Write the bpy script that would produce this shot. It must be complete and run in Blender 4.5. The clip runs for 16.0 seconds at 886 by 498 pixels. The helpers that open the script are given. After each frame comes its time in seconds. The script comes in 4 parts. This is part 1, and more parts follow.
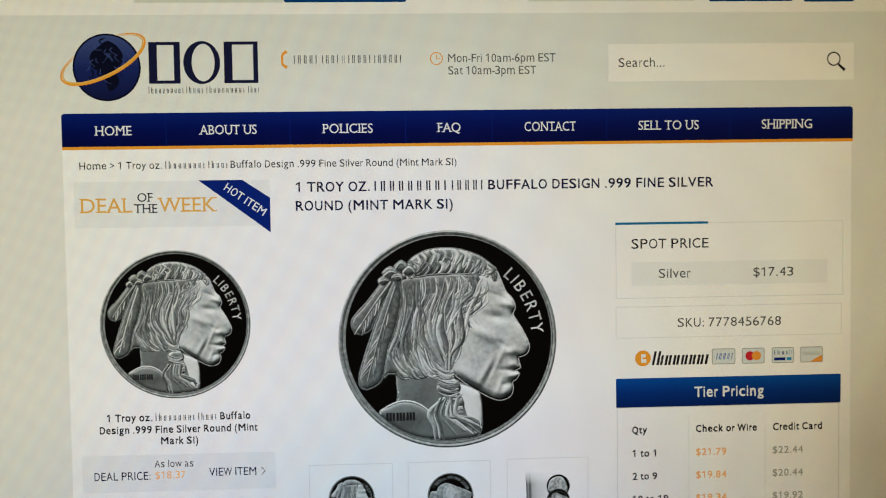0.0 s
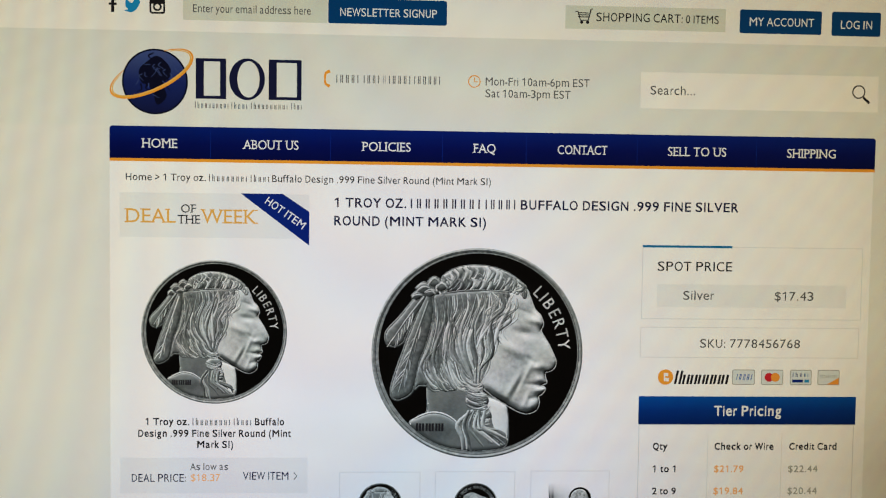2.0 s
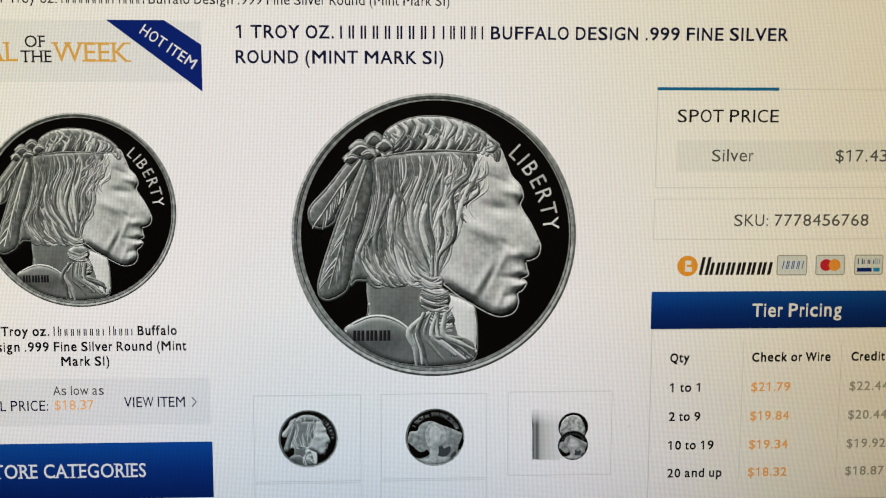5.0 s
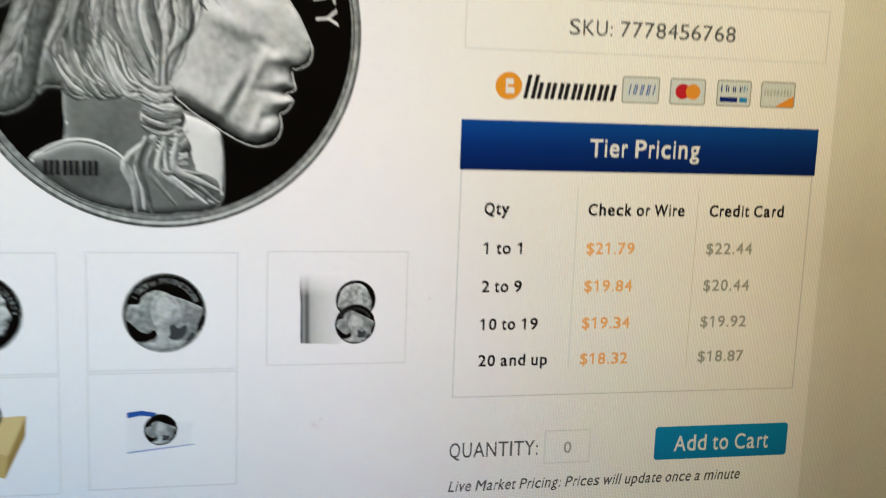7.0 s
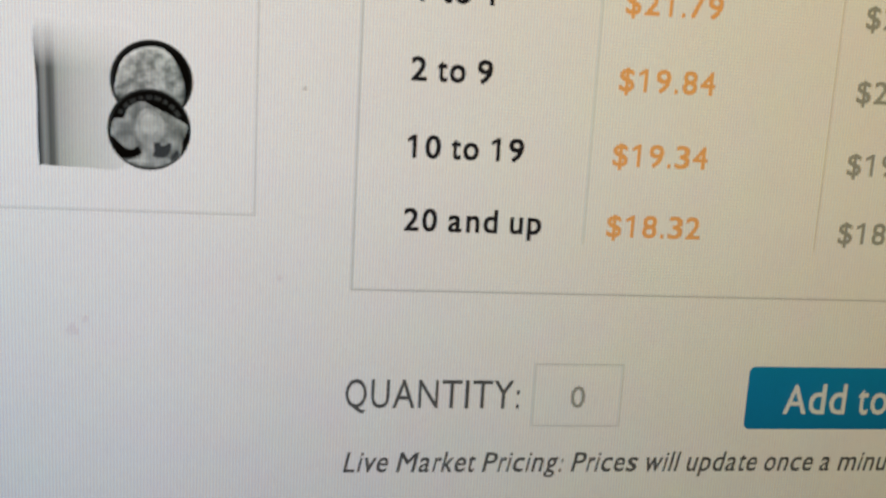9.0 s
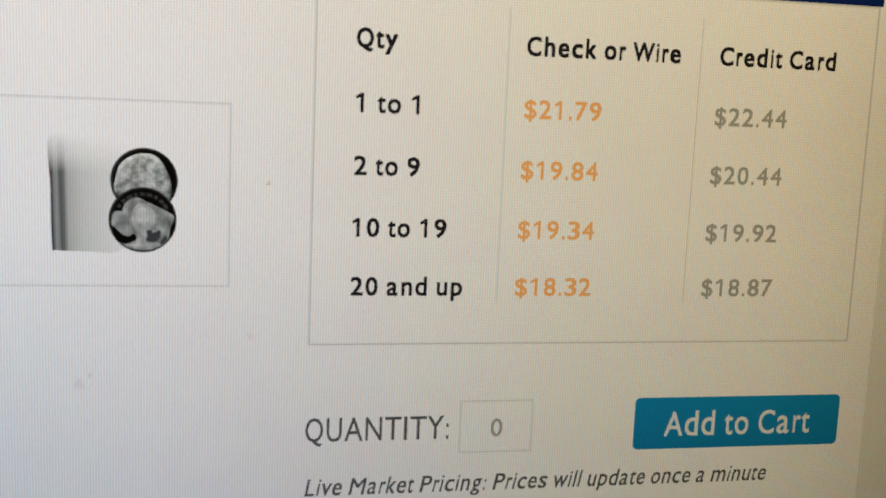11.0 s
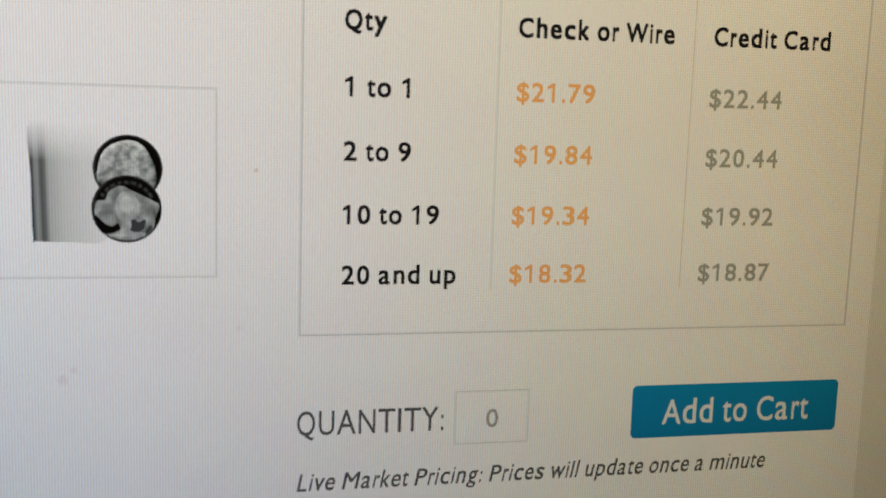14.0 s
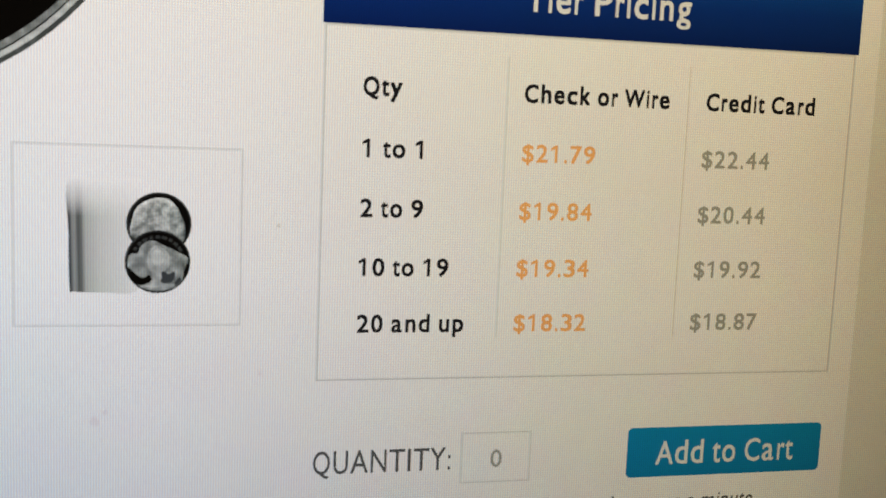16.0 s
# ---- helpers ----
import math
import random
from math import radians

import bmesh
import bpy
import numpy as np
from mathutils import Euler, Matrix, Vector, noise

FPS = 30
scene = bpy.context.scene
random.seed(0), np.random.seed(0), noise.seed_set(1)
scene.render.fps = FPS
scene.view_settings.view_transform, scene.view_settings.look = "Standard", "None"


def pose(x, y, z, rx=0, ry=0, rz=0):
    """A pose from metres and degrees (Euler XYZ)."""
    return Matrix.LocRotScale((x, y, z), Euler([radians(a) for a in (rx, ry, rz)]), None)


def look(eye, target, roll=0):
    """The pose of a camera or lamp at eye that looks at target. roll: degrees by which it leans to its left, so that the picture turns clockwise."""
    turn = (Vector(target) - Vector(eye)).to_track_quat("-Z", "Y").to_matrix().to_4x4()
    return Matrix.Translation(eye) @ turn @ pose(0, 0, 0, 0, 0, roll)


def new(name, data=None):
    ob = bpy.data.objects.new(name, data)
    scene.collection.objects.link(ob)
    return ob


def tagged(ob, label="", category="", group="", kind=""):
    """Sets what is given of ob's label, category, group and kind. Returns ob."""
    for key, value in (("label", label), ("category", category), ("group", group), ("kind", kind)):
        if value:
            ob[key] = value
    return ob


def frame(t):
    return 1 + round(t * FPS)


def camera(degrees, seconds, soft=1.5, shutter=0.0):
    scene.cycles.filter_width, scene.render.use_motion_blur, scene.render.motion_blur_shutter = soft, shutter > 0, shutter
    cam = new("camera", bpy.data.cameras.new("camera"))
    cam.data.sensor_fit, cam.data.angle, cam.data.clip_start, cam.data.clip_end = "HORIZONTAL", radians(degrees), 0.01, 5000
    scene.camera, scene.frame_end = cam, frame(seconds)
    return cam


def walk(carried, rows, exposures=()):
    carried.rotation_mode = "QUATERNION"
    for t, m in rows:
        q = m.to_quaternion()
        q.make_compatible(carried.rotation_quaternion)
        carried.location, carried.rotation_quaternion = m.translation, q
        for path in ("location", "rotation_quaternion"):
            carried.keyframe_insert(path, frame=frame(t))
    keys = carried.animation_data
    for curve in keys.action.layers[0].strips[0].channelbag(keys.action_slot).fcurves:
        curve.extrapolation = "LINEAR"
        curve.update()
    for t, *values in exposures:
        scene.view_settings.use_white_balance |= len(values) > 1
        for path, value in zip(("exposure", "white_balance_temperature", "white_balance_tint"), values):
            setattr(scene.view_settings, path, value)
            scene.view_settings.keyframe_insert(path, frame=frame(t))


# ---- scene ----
import functools

cam = camera(45.7, 16.0, soft=1.1, shutter=0.25)
# the small lens is focused for arm's length, and softens when it comes close to the panel
cam.data.dof.use_dof, cam.data.dof.focus_distance, cam.data.dof.aperture_fstop = True, 0.34, 66.0
PATH = [
    (0, (-0.03262, -0.43040, 1.16469), (-0.03156, -0.41045, 1.16370), -0.80),
    (0.5, (-0.03662, -0.42792, 1.16458), (-0.03583, -0.40796, 1.16360), -0.80),
    (1, (-0.04202, -0.43289, 1.17183), (-0.04112, -0.41295, 1.17065), 0.00),
    (1.5, (-0.04514, -0.43832, 1.17260), (-0.04407, -0.41838, 1.17150), 0.60),
    (2, (-0.04818, -0.44266, 1.17440), (-0.04707, -0.42272, 1.17332), 0.80),
    (2.5, (-0.04578, -0.44483, 1.17724), (-0.04466, -0.42490, 1.17598), 1.00),
    (3, (-0.04415, -0.43657, 1.17472), (-0.04288, -0.41667, 1.17320), 0.90),
    (3.5, (-0.04514, -0.41555, 1.17611), (-0.04334, -0.39579, 1.17359), 1.40),
    (3.8, (-0.03940, -0.38828, 1.16792), (-0.03772, -0.36851, 1.16542), 0.90),
    (4, (-0.03496, -0.36617, 1.16002), (-0.03341, -0.34637, 1.15763), 0.90),
    (4.2, (-0.02987, -0.35262, 1.15464), (-0.02861, -0.33281, 1.15224), 0.60),
    (6.3, (-0.01646, -0.29840, 1.13936), (-0.01558, -0.27864, 1.13639), -0.00),
    (6.5, (-0.01382, -0.28648, 1.14294), (-0.01165, -0.26705, 1.13876), 0.80),
    (6.8, (-0.00689, -0.27028, 1.11752), (-0.00290, -0.25103, 1.11385), 1.90),
    (7, (0.00371, -0.24925, 1.09773), (0.00793, -0.22997, 1.09451), 2.15),
    (7.2, (0.01993, -0.21911, 1.07745), (0.02379, -0.19972, 1.07440), 1.30),
    (7.5, (0.03038, -0.18864, 1.06598), (0.03364, -0.16925, 1.06228), 1.81),
    (7.7, (0.02726, -0.18802, 1.06436), (0.03101, -0.16878, 1.06042), 2.70),
    (7.9, (0.03917, -0.18462, 1.05533), (0.04315, -0.16548, 1.05114), 2.80),
    (8, (0.04120, -0.17563, 1.04402), (0.04546, -0.15641, 1.04046), 2.30),
    (8.1, (0.04021, -0.16972, 1.04362), (0.04432, -0.15039, 1.04054), 2.20),
    (8.3, (0.04184, -0.14976, 1.06208), (0.04541, -0.13051, 1.05803), 3.10),
    (8.5, (0.04608, -0.14189, 1.05813), (0.05012, -0.12277, 1.05389), 4.51),
    (9, (0.05361, -0.13244, 1.05027), (0.05656, -0.11304, 1.04639), 3.29),
    (9.5, (0.05103, -0.13450, 1.05157), (0.05428, -0.11521, 1.04740), 3.75),
    (10, (0.04389, -0.15108, 1.05827), (0.04809, -0.13190, 1.05446), 3.99),
    (10.2, (0.04676, -0.16325, 1.05961), (0.05094, -0.14398, 1.05626), 3.60),
    (12.5, (0.04948, -0.16013, 1.05421), (0.05369, -0.14078, 1.05145), 1.00),
    (13, (0.04766, -0.15866, 1.05564), (0.05193, -0.13933, 1.05278), 1.30),
    (13.5, (0.04732, -0.15907, 1.05485), (0.05174, -0.13977, 1.05205), 1.50),
    (14, (0.04736, -0.15935, 1.05524), (0.05184, -0.14007, 1.05238), 1.80),
    (14.5, (0.04448, -0.16140, 1.04956), (0.04892, -0.14202, 1.04748), 1.20),
    (14.8, (0.03434, -0.16109, 1.06027), (0.03906, -0.14179, 1.05796), 3.30),
    (15, (0.03571, -0.16033, 1.06912), (0.04025, -0.14113, 1.06586), 4.50),
    (15.2, (0.03953, -0.16086, 1.06179), (0.04424, -0.14164, 1.05894), 3.70),
    (15.5, (0.03858, -0.16556, 1.05769), (0.04331, -0.14625, 1.05557), 3.00),
    (16, (0.04142, -0.16823, 1.06190), (0.04613, -0.14895, 1.05940), 2.40),
]
walk(cam, [(t, look(eye, target, roll)) for t, eye, target, roll in PATH],
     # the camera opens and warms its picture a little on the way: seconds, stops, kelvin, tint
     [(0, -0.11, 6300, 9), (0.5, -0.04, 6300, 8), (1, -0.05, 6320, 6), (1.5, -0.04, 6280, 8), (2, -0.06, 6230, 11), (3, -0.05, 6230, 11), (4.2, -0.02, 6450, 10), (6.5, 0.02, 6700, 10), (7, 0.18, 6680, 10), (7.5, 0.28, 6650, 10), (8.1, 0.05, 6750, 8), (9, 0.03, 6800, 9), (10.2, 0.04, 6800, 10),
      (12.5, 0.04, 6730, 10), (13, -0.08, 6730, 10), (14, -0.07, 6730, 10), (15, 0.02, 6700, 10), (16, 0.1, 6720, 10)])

# ---- world and room light ----
world = bpy.data.worlds.new("world")
scene.world = world
world.use_nodes = True
wn = world.node_tree.nodes
sky = wn.new("ShaderNodeTexSky")
sky.sky_type, sky.sun_disc = "NISHITA", False
sky.sun_elevation, sky.sun_rotation = radians(25), radians(120)
world.node_tree.links.new(sky.outputs[0], wn["Background"].inputs[0])
wn["Background"].inputs[1].default_value = 0.08

# added warm fill light under the ceiling, unseen, brightens the room behind the camera
fill_light = bpy.data.lights.new("unseen_fill", "AREA")
fill_light.shape, fill_light.size, fill_light.energy, fill_light.color = "DISK", 0.3, 6.0, (1.0, 0.78, 0.52)
new("unseen_fill", fill_light).matrix_world = pose(0.6, -1.6, 2.42)

PANEL = 0.80          # brightness of full white on the panel
P = 0.324 / 1170      # pitch of one dot of the panel, in metres
X0, Z0 = -0.162, 1.2  # where the page's dot (0, 0) lies
L = 0.00006           # step between the layers of the page


# ---- materials ----
def srgb(r, g, b):
    return tuple((c / 255 / 12.92 if c <= 10 else ((c / 255 + 0.055) / 1.055) ** 2.4) for c in (r, g, b)) + (1.0,)


def node(tree, kind, **values):
    n = tree.nodes.new(kind)
    for key, value in values.items():
        n.inputs[int(key[1:])].default_value = value
    return n


def maths(tree, op, a, b=None, c=None):
    n = tree.nodes.new("ShaderNodeMath")
    n.operation = op
    for i, v in enumerate((a, b, c)):
        if v is None:
            continue
        if isinstance(v, (int, float)):
            n.inputs[i].default_value = v
        else:
            tree.links.new(v, n.inputs[i])
    return n.outputs[0]


def ramp(tree, fac, stops):
    n = tree.nodes.new("ShaderNodeValToRGB")
    e = n.color_ramp.elements
    while len(e) < len(stops):
        e.new(0.5)
    for el, (at_, col) in zip(e, stops):
        el.position, el.color = at_, (*col[:3], 1)
    tree.links.new(fac, n.inputs[0])
    return n.outputs[0]


def mix(tree, blend, a, b, fac=1.0):
    n = tree.nodes.new("ShaderNodeMix")
    n.data_type, n.blend_type = "RGBA", blend
    if isinstance(fac, float):
        n.inputs[0].default_value = fac
    else:
        tree.links.new(fac, n.inputs[0])
    for i, v in ((6, a), (7, b)):
        if isinstance(v, tuple):
            n.inputs[i].default_value = v
        else:
            tree.links.new(v, n.inputs[i])
    return n.outputs[2]


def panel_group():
    """The liquid crystal panel: colour in, shader out. Its viewing-angle tint is painted by place, cooler low in the
    middle and yellower towards the edges; dots in rows and columns.
    """
    g = bpy.data.node_groups.new("panel", "ShaderNodeTree")
    g.interface.new_socket("Color", in_out="INPUT", socket_type="NodeSocketColor")
    g.interface.new_socket("Shader", in_out="OUTPUT", socket_type="NodeSocketShader")
    gi, go = g.nodes.new("NodeGroupInput"), g.nodes.new("NodeGroupOutput")
    geo = g.nodes.new("ShaderNodeNewGeometry")
    sep = g.nodes.new("ShaderNodeSeparateXYZ")
    g.links.new(geo.outputs["Position"], sep.inputs[0])
    x, z = sep.outputs[0], sep.outputs[2]
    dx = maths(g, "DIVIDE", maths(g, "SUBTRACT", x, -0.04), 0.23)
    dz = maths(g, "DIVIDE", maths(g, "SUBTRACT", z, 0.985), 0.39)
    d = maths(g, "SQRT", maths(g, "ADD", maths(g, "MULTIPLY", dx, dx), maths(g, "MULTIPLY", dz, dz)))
    angle_tint = ramp(g, d, [(0.0, (0.81, 0.93, 1.00)), (0.17, (0.885, 0.945, 0.97)), (0.34, (0.985, 0.955, 0.945)), (0.46, (0.987, 0.95, 0.905)), (0.64, (0.98, 0.932, 0.765)), (1.0, (0.945, 0.865, 0.64))])
    # viewing-angle falloff painted into the glow: darker towards the right and the lower edge
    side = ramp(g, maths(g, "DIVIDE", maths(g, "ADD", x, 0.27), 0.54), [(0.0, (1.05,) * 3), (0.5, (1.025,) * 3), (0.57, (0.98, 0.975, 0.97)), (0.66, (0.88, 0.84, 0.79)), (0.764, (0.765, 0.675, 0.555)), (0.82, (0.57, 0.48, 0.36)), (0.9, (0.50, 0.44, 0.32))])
    # the painted falloff is weaker along the upper half of the right side
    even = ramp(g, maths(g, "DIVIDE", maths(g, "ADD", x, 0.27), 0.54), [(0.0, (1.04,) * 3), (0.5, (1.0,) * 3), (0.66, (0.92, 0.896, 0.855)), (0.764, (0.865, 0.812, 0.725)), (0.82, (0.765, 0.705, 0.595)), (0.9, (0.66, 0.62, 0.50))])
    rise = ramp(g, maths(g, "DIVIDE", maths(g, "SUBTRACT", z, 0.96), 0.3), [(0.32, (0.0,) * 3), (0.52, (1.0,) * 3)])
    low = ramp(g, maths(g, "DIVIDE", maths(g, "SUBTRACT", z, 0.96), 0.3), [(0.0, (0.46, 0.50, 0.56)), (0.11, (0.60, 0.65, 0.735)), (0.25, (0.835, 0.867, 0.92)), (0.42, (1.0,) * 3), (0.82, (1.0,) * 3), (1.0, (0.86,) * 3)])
    angle_tint = mix(g, "MULTIPLY", angle_tint, mix(g, "MULTIPLY", mix(g, "MIX", side, even, rise), low))
    # dots of the panel: dark gaps between rows and columns, with red, green and blue stripes side by side in each
    phase = maths(g, "MULTIPLY", x, math.pi / (0.76 * P))
    stripes = g.nodes.new("ShaderNodeCombineColor")
    for k in range(3):
        g.links.new(maths(g, "MULTIPLY_ADD", maths(g, "SINE", maths(g, "ADD", phase, (k - 1) * 1.0)), 0.19, 0.985), stripes.inputs[k])
    row = maths(g, "SINE", maths(g, "MULTIPLY", z, math.pi / (0.76 * P)))
    tex = node(g, "ShaderNodeTexNoise", _2=900.0, _3=2.0)
    g.links.new(geo.outputs["Position"], tex.inputs[0])
    big = node(g, "ShaderNodeTexNoise", _2=35.0, _3=3.0)
    g.links.new(geo.outputs["Position"], big.inputs[0])
    patchy = node(g, "ShaderNodeTexNoise", _2=160.0, _3=2.0)
    g.links.new(geo.outputs["Position"], patchy.inputs[0])
    grain = maths(g, "ADD", maths(g, "MULTIPLY_ADD", tex.outputs[0], 0.07, 0.945), maths(g, "MULTIPLY_ADD", big.outputs[0], 0.04, -0.02))
    power = maths(g, "MULTIPLY", maths(g, "MULTIPLY", maths(g, "MULTIPLY_ADD", row, 0.09, 0.985), grain), PANEL * 1.02)
    shade = mix(g, "MULTIPLY", mix(g, "MULTIPLY", gi.outputs[0], angle_tint), stripes.outputs[0])
    shade = mix(g, "OVERLAY", shade, patchy.outputs["Color"], 0.06)
    bsdf = g.nodes.new("ShaderNodeBsdfPrincipled")
    bsdf.inputs["Base Color"].default_value = (0.012, 0.012, 0.014, 1)
    bsdf.inputs["Roughness"].default_value = 0.45
    bsdf.inputs["Specular IOR Level"].default_value = 0.2
    g.links.new(shade, bsdf.inputs["Emission Color"])
    g.links.new(power, bsdf.inputs["Emission Strength"])
    g.links.new(bsdf.outputs[0], go.inputs[0])
    return g


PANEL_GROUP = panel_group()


def shown(name, make):
    """A material for what the panel shows. make(tree) gives the colour: a tuple or a socket."""
    m = bpy.data.materials.new(name)
    m.use_nodes = True
    t = m.node_tree
    t.nodes.clear()
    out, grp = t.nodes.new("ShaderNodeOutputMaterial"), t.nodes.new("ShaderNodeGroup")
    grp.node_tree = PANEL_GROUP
    c = make(t)
    if isinstance(c, tuple):
        grp.inputs[0].default_value = c
    else:
        t.links.new(c, grp.inputs[0])
    t.links.new(grp.outputs[0], out.inputs[0])
    return m


def plain(name, *rgb):
    return shown(name, lambda t: srgb(*rgb))


def upright(name, *stops):
    """A picture colour that runs from the bottom of the piece to its top."""
    def make(t):
        tc, sep = t.nodes.new("ShaderNodeTexCoord"), t.nodes.new("ShaderNodeSeparateXYZ")
        t.links.new(tc.outputs["Generated"], sep.inputs[0])
        return ramp(t, sep.outputs[2], [(p, srgb(*c)) for p, c in stops])
    return shown(name, make)


def silver(name, lo, hi, scale, stretch=(1, 1, 1), spread=0.5):
    """Coin silver as the picture shows it: every piece with a tone of its own, and fine streaks."""
    def make(t):
        geo, tc, mp = t.nodes.new("ShaderNodeNewGeometry"), t.nodes.new("ShaderNodeTexCoord"), t.nodes.new("ShaderNodeMapping")
        mp.inputs[3].default_value = stretch
        t.links.new(tc.outputs["Object"], mp.inputs[0])
        n = node(t, "ShaderNodeTexNoise", _2=scale, _3=3.0)
        t.links.new(mp.outputs[0], n.inputs[0])
        v = maths(t, "ADD", maths(t, "MULTIPLY", geo.outputs["Random Per Island"], spread), maths(t, "MULTIPLY", n.outputs[0], 1.0 - spread))
        return ramp(t, v, [(0.18, srgb(*lo)), (0.82, srgb(*hi))])
    return shown(name, make)


WHITE = plain("page_white", 252, 252, 252)
GREY_BODY = plain("page_grey", 235, 235, 230)
GREY_HEAD = plain("header_grey", 231, 233, 227)
TOP_BAR = plain("top_bar_white", 250, 248, 242)
FIELD = plain("field_green_grey", 219, 222, 208)
STRIP = plain("strip_grey", 240, 242, 243)
LINE = plain("line_grey", 229, 230, 230)
LINE_DARK = plain("line_dark", 217, 219, 219)
INK = plain("ink_black", 28, 28, 32)
INK_NAVY = plain("ink_navy", 20, 24, 58)
INK_GREY = plain("ink_grey", 92, 93, 94)
INK_PALE = plain("ink_pale_grey", 165, 167, 160)
INK_WHITE = plain("ink_white", 238, 240, 242)
ORANGE = plain("orange", 240, 160, 50)
ORANGE_PALE = plain("orange_pale", 255, 187, 118)
GOLD = plain("gold_letters", 232, 178, 84)
TEAL = plain("teal_line", 20, 110, 165)
NAVY = upright("navy_bar", (0.0, (0, 8, 64)), (0.45, (0, 12, 82)), (1.0, (2, 28, 110)))
NAVY_FLAT = plain("navy_ribbon", 8, 36, 120)
BLUE = upright("blue_bar", (0.0, (0, 32, 96)), (0.5, (2, 48, 124)), (1.0, (6, 74, 158)))
BUTTON = plain("deep_blue_button", 0, 62, 116)
CYAN = upright("cyan_button", (0.0, (0, 130, 186)), (1.0, (0, 142, 198)))
BLACK = plain("picture_black", 3, 3, 3)
GLOBE = upright("globe_blue", (0.0, (14, 20, 60)), (0.5, (24, 38, 98)), (1.0, (64, 80, 134)))
GLOBE_LIGHT = plain("globe_light", 58, 74, 124)
GLOBE_DARK = plain("globe_dark", 8, 12, 36)

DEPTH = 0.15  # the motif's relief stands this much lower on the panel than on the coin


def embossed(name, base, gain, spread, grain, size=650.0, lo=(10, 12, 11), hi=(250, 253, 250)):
    """Coin silver with light from the upper left painted into its glow: the tone follows the slope of the relief."""
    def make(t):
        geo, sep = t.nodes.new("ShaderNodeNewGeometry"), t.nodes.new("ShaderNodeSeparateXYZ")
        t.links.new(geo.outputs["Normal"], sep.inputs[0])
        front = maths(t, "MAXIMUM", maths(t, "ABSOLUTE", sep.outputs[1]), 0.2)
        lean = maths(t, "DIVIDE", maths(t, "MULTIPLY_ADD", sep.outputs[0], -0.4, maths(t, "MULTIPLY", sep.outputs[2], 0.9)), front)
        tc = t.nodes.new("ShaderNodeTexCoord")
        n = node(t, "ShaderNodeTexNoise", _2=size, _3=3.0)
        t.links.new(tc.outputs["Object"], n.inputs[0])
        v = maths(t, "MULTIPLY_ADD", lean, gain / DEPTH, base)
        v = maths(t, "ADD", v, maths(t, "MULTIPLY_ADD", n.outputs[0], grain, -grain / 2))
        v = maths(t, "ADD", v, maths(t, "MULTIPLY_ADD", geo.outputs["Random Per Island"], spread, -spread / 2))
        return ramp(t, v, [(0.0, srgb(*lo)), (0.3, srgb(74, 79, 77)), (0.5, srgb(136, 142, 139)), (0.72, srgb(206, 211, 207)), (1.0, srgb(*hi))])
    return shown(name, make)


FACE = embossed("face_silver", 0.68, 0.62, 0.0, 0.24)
LIT_NECK = embossed("lit_neck_silver", 0.80, 0.30, 0.0, 0.15)
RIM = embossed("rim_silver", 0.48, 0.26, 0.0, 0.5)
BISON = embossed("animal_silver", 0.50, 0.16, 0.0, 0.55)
BISON_HALF_LIT = embossed("animal_half_lit_silver", 0.60, 0.16, 0.0, 0.45)
BISON_LIT = embossed("animal_highlight_silver", 0.68, 0.16, 0.0, 0.4)
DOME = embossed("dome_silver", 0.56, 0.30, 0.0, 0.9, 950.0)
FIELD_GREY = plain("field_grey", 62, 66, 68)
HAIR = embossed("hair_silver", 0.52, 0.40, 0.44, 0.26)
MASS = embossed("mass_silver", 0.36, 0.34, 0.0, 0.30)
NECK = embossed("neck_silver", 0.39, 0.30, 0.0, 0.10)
PALE = silver("pale_silver", (150, 156, 152), (240, 244, 240), 300.0, (1, 1, 1), 0.5)
PALE_DIM = silver("dim_silver", (104, 108, 108), (176, 180, 178), 300.0, (1, 1, 1), 0.5)
DARK = silver("dark_silver", (30, 32, 32), (92, 96, 94), 300.0, (1, 1, 1), 0.5)


def tube_colour(t):
    tc, sep = t.nodes.new("ShaderNodeTexCoord"), t.nodes.new("ShaderNodeSeparateXYZ")
    t.links.new(tc.outputs["Generated"], sep.inputs[0])
    slanted = maths(t, "ADD", sep.outputs[0], maths(t, "MULTIPLY_ADD", sep.outputs[2], 0.03, -0.03))
    # shading of the tube's round side, put into the flat plate's colour
    across = ramp(t, slanted, [(0.0, srgb(48, 52, 60)), (0.035, srgb(84, 88, 90)), (0.065, srgb(150, 154, 152)), (0.095, srgb(146, 150, 148)), (0.125, srgb(92, 96, 94)), (0.165, srgb(112, 116, 114)), (0.21, srgb(184, 188, 184)), (0.38, srgb(210, 213, 209)), (0.62, srgb(224, 226, 224)), (0.9, srgb(240, 241, 240)), (1.0, srgb(250, 250, 250))])
    fade = ramp(t, sep.outputs[2], [(0.66, (0.0, 0.0, 0.0)), (0.8, (0.5, 0.5, 0.5)), (0.99, (1.0, 1.0, 1.0))])
    return mix(t, "SCREEN", across, fade)


TUBE = shown("tube_grey", tube_colour)
# one cardboard in three tones: the lit top and shaded side are painted
CARTON = plain("carton_tan", 206, 176, 112)
CARTON_LIT = plain("carton_lit", 226, 200, 140)
CARTON_SHADED = plain("carton_shaded", 170, 138, 80)
RED, AMBER, SKY_BLUE, CARD = plain("card_red", 200, 40, 52), plain("card_amber", 240, 156, 60), plain("card_blue", 40, 90, 170), plain("card_pale", 218, 226, 228)
BIRD = plain("icon_blue", 30, 140, 200)


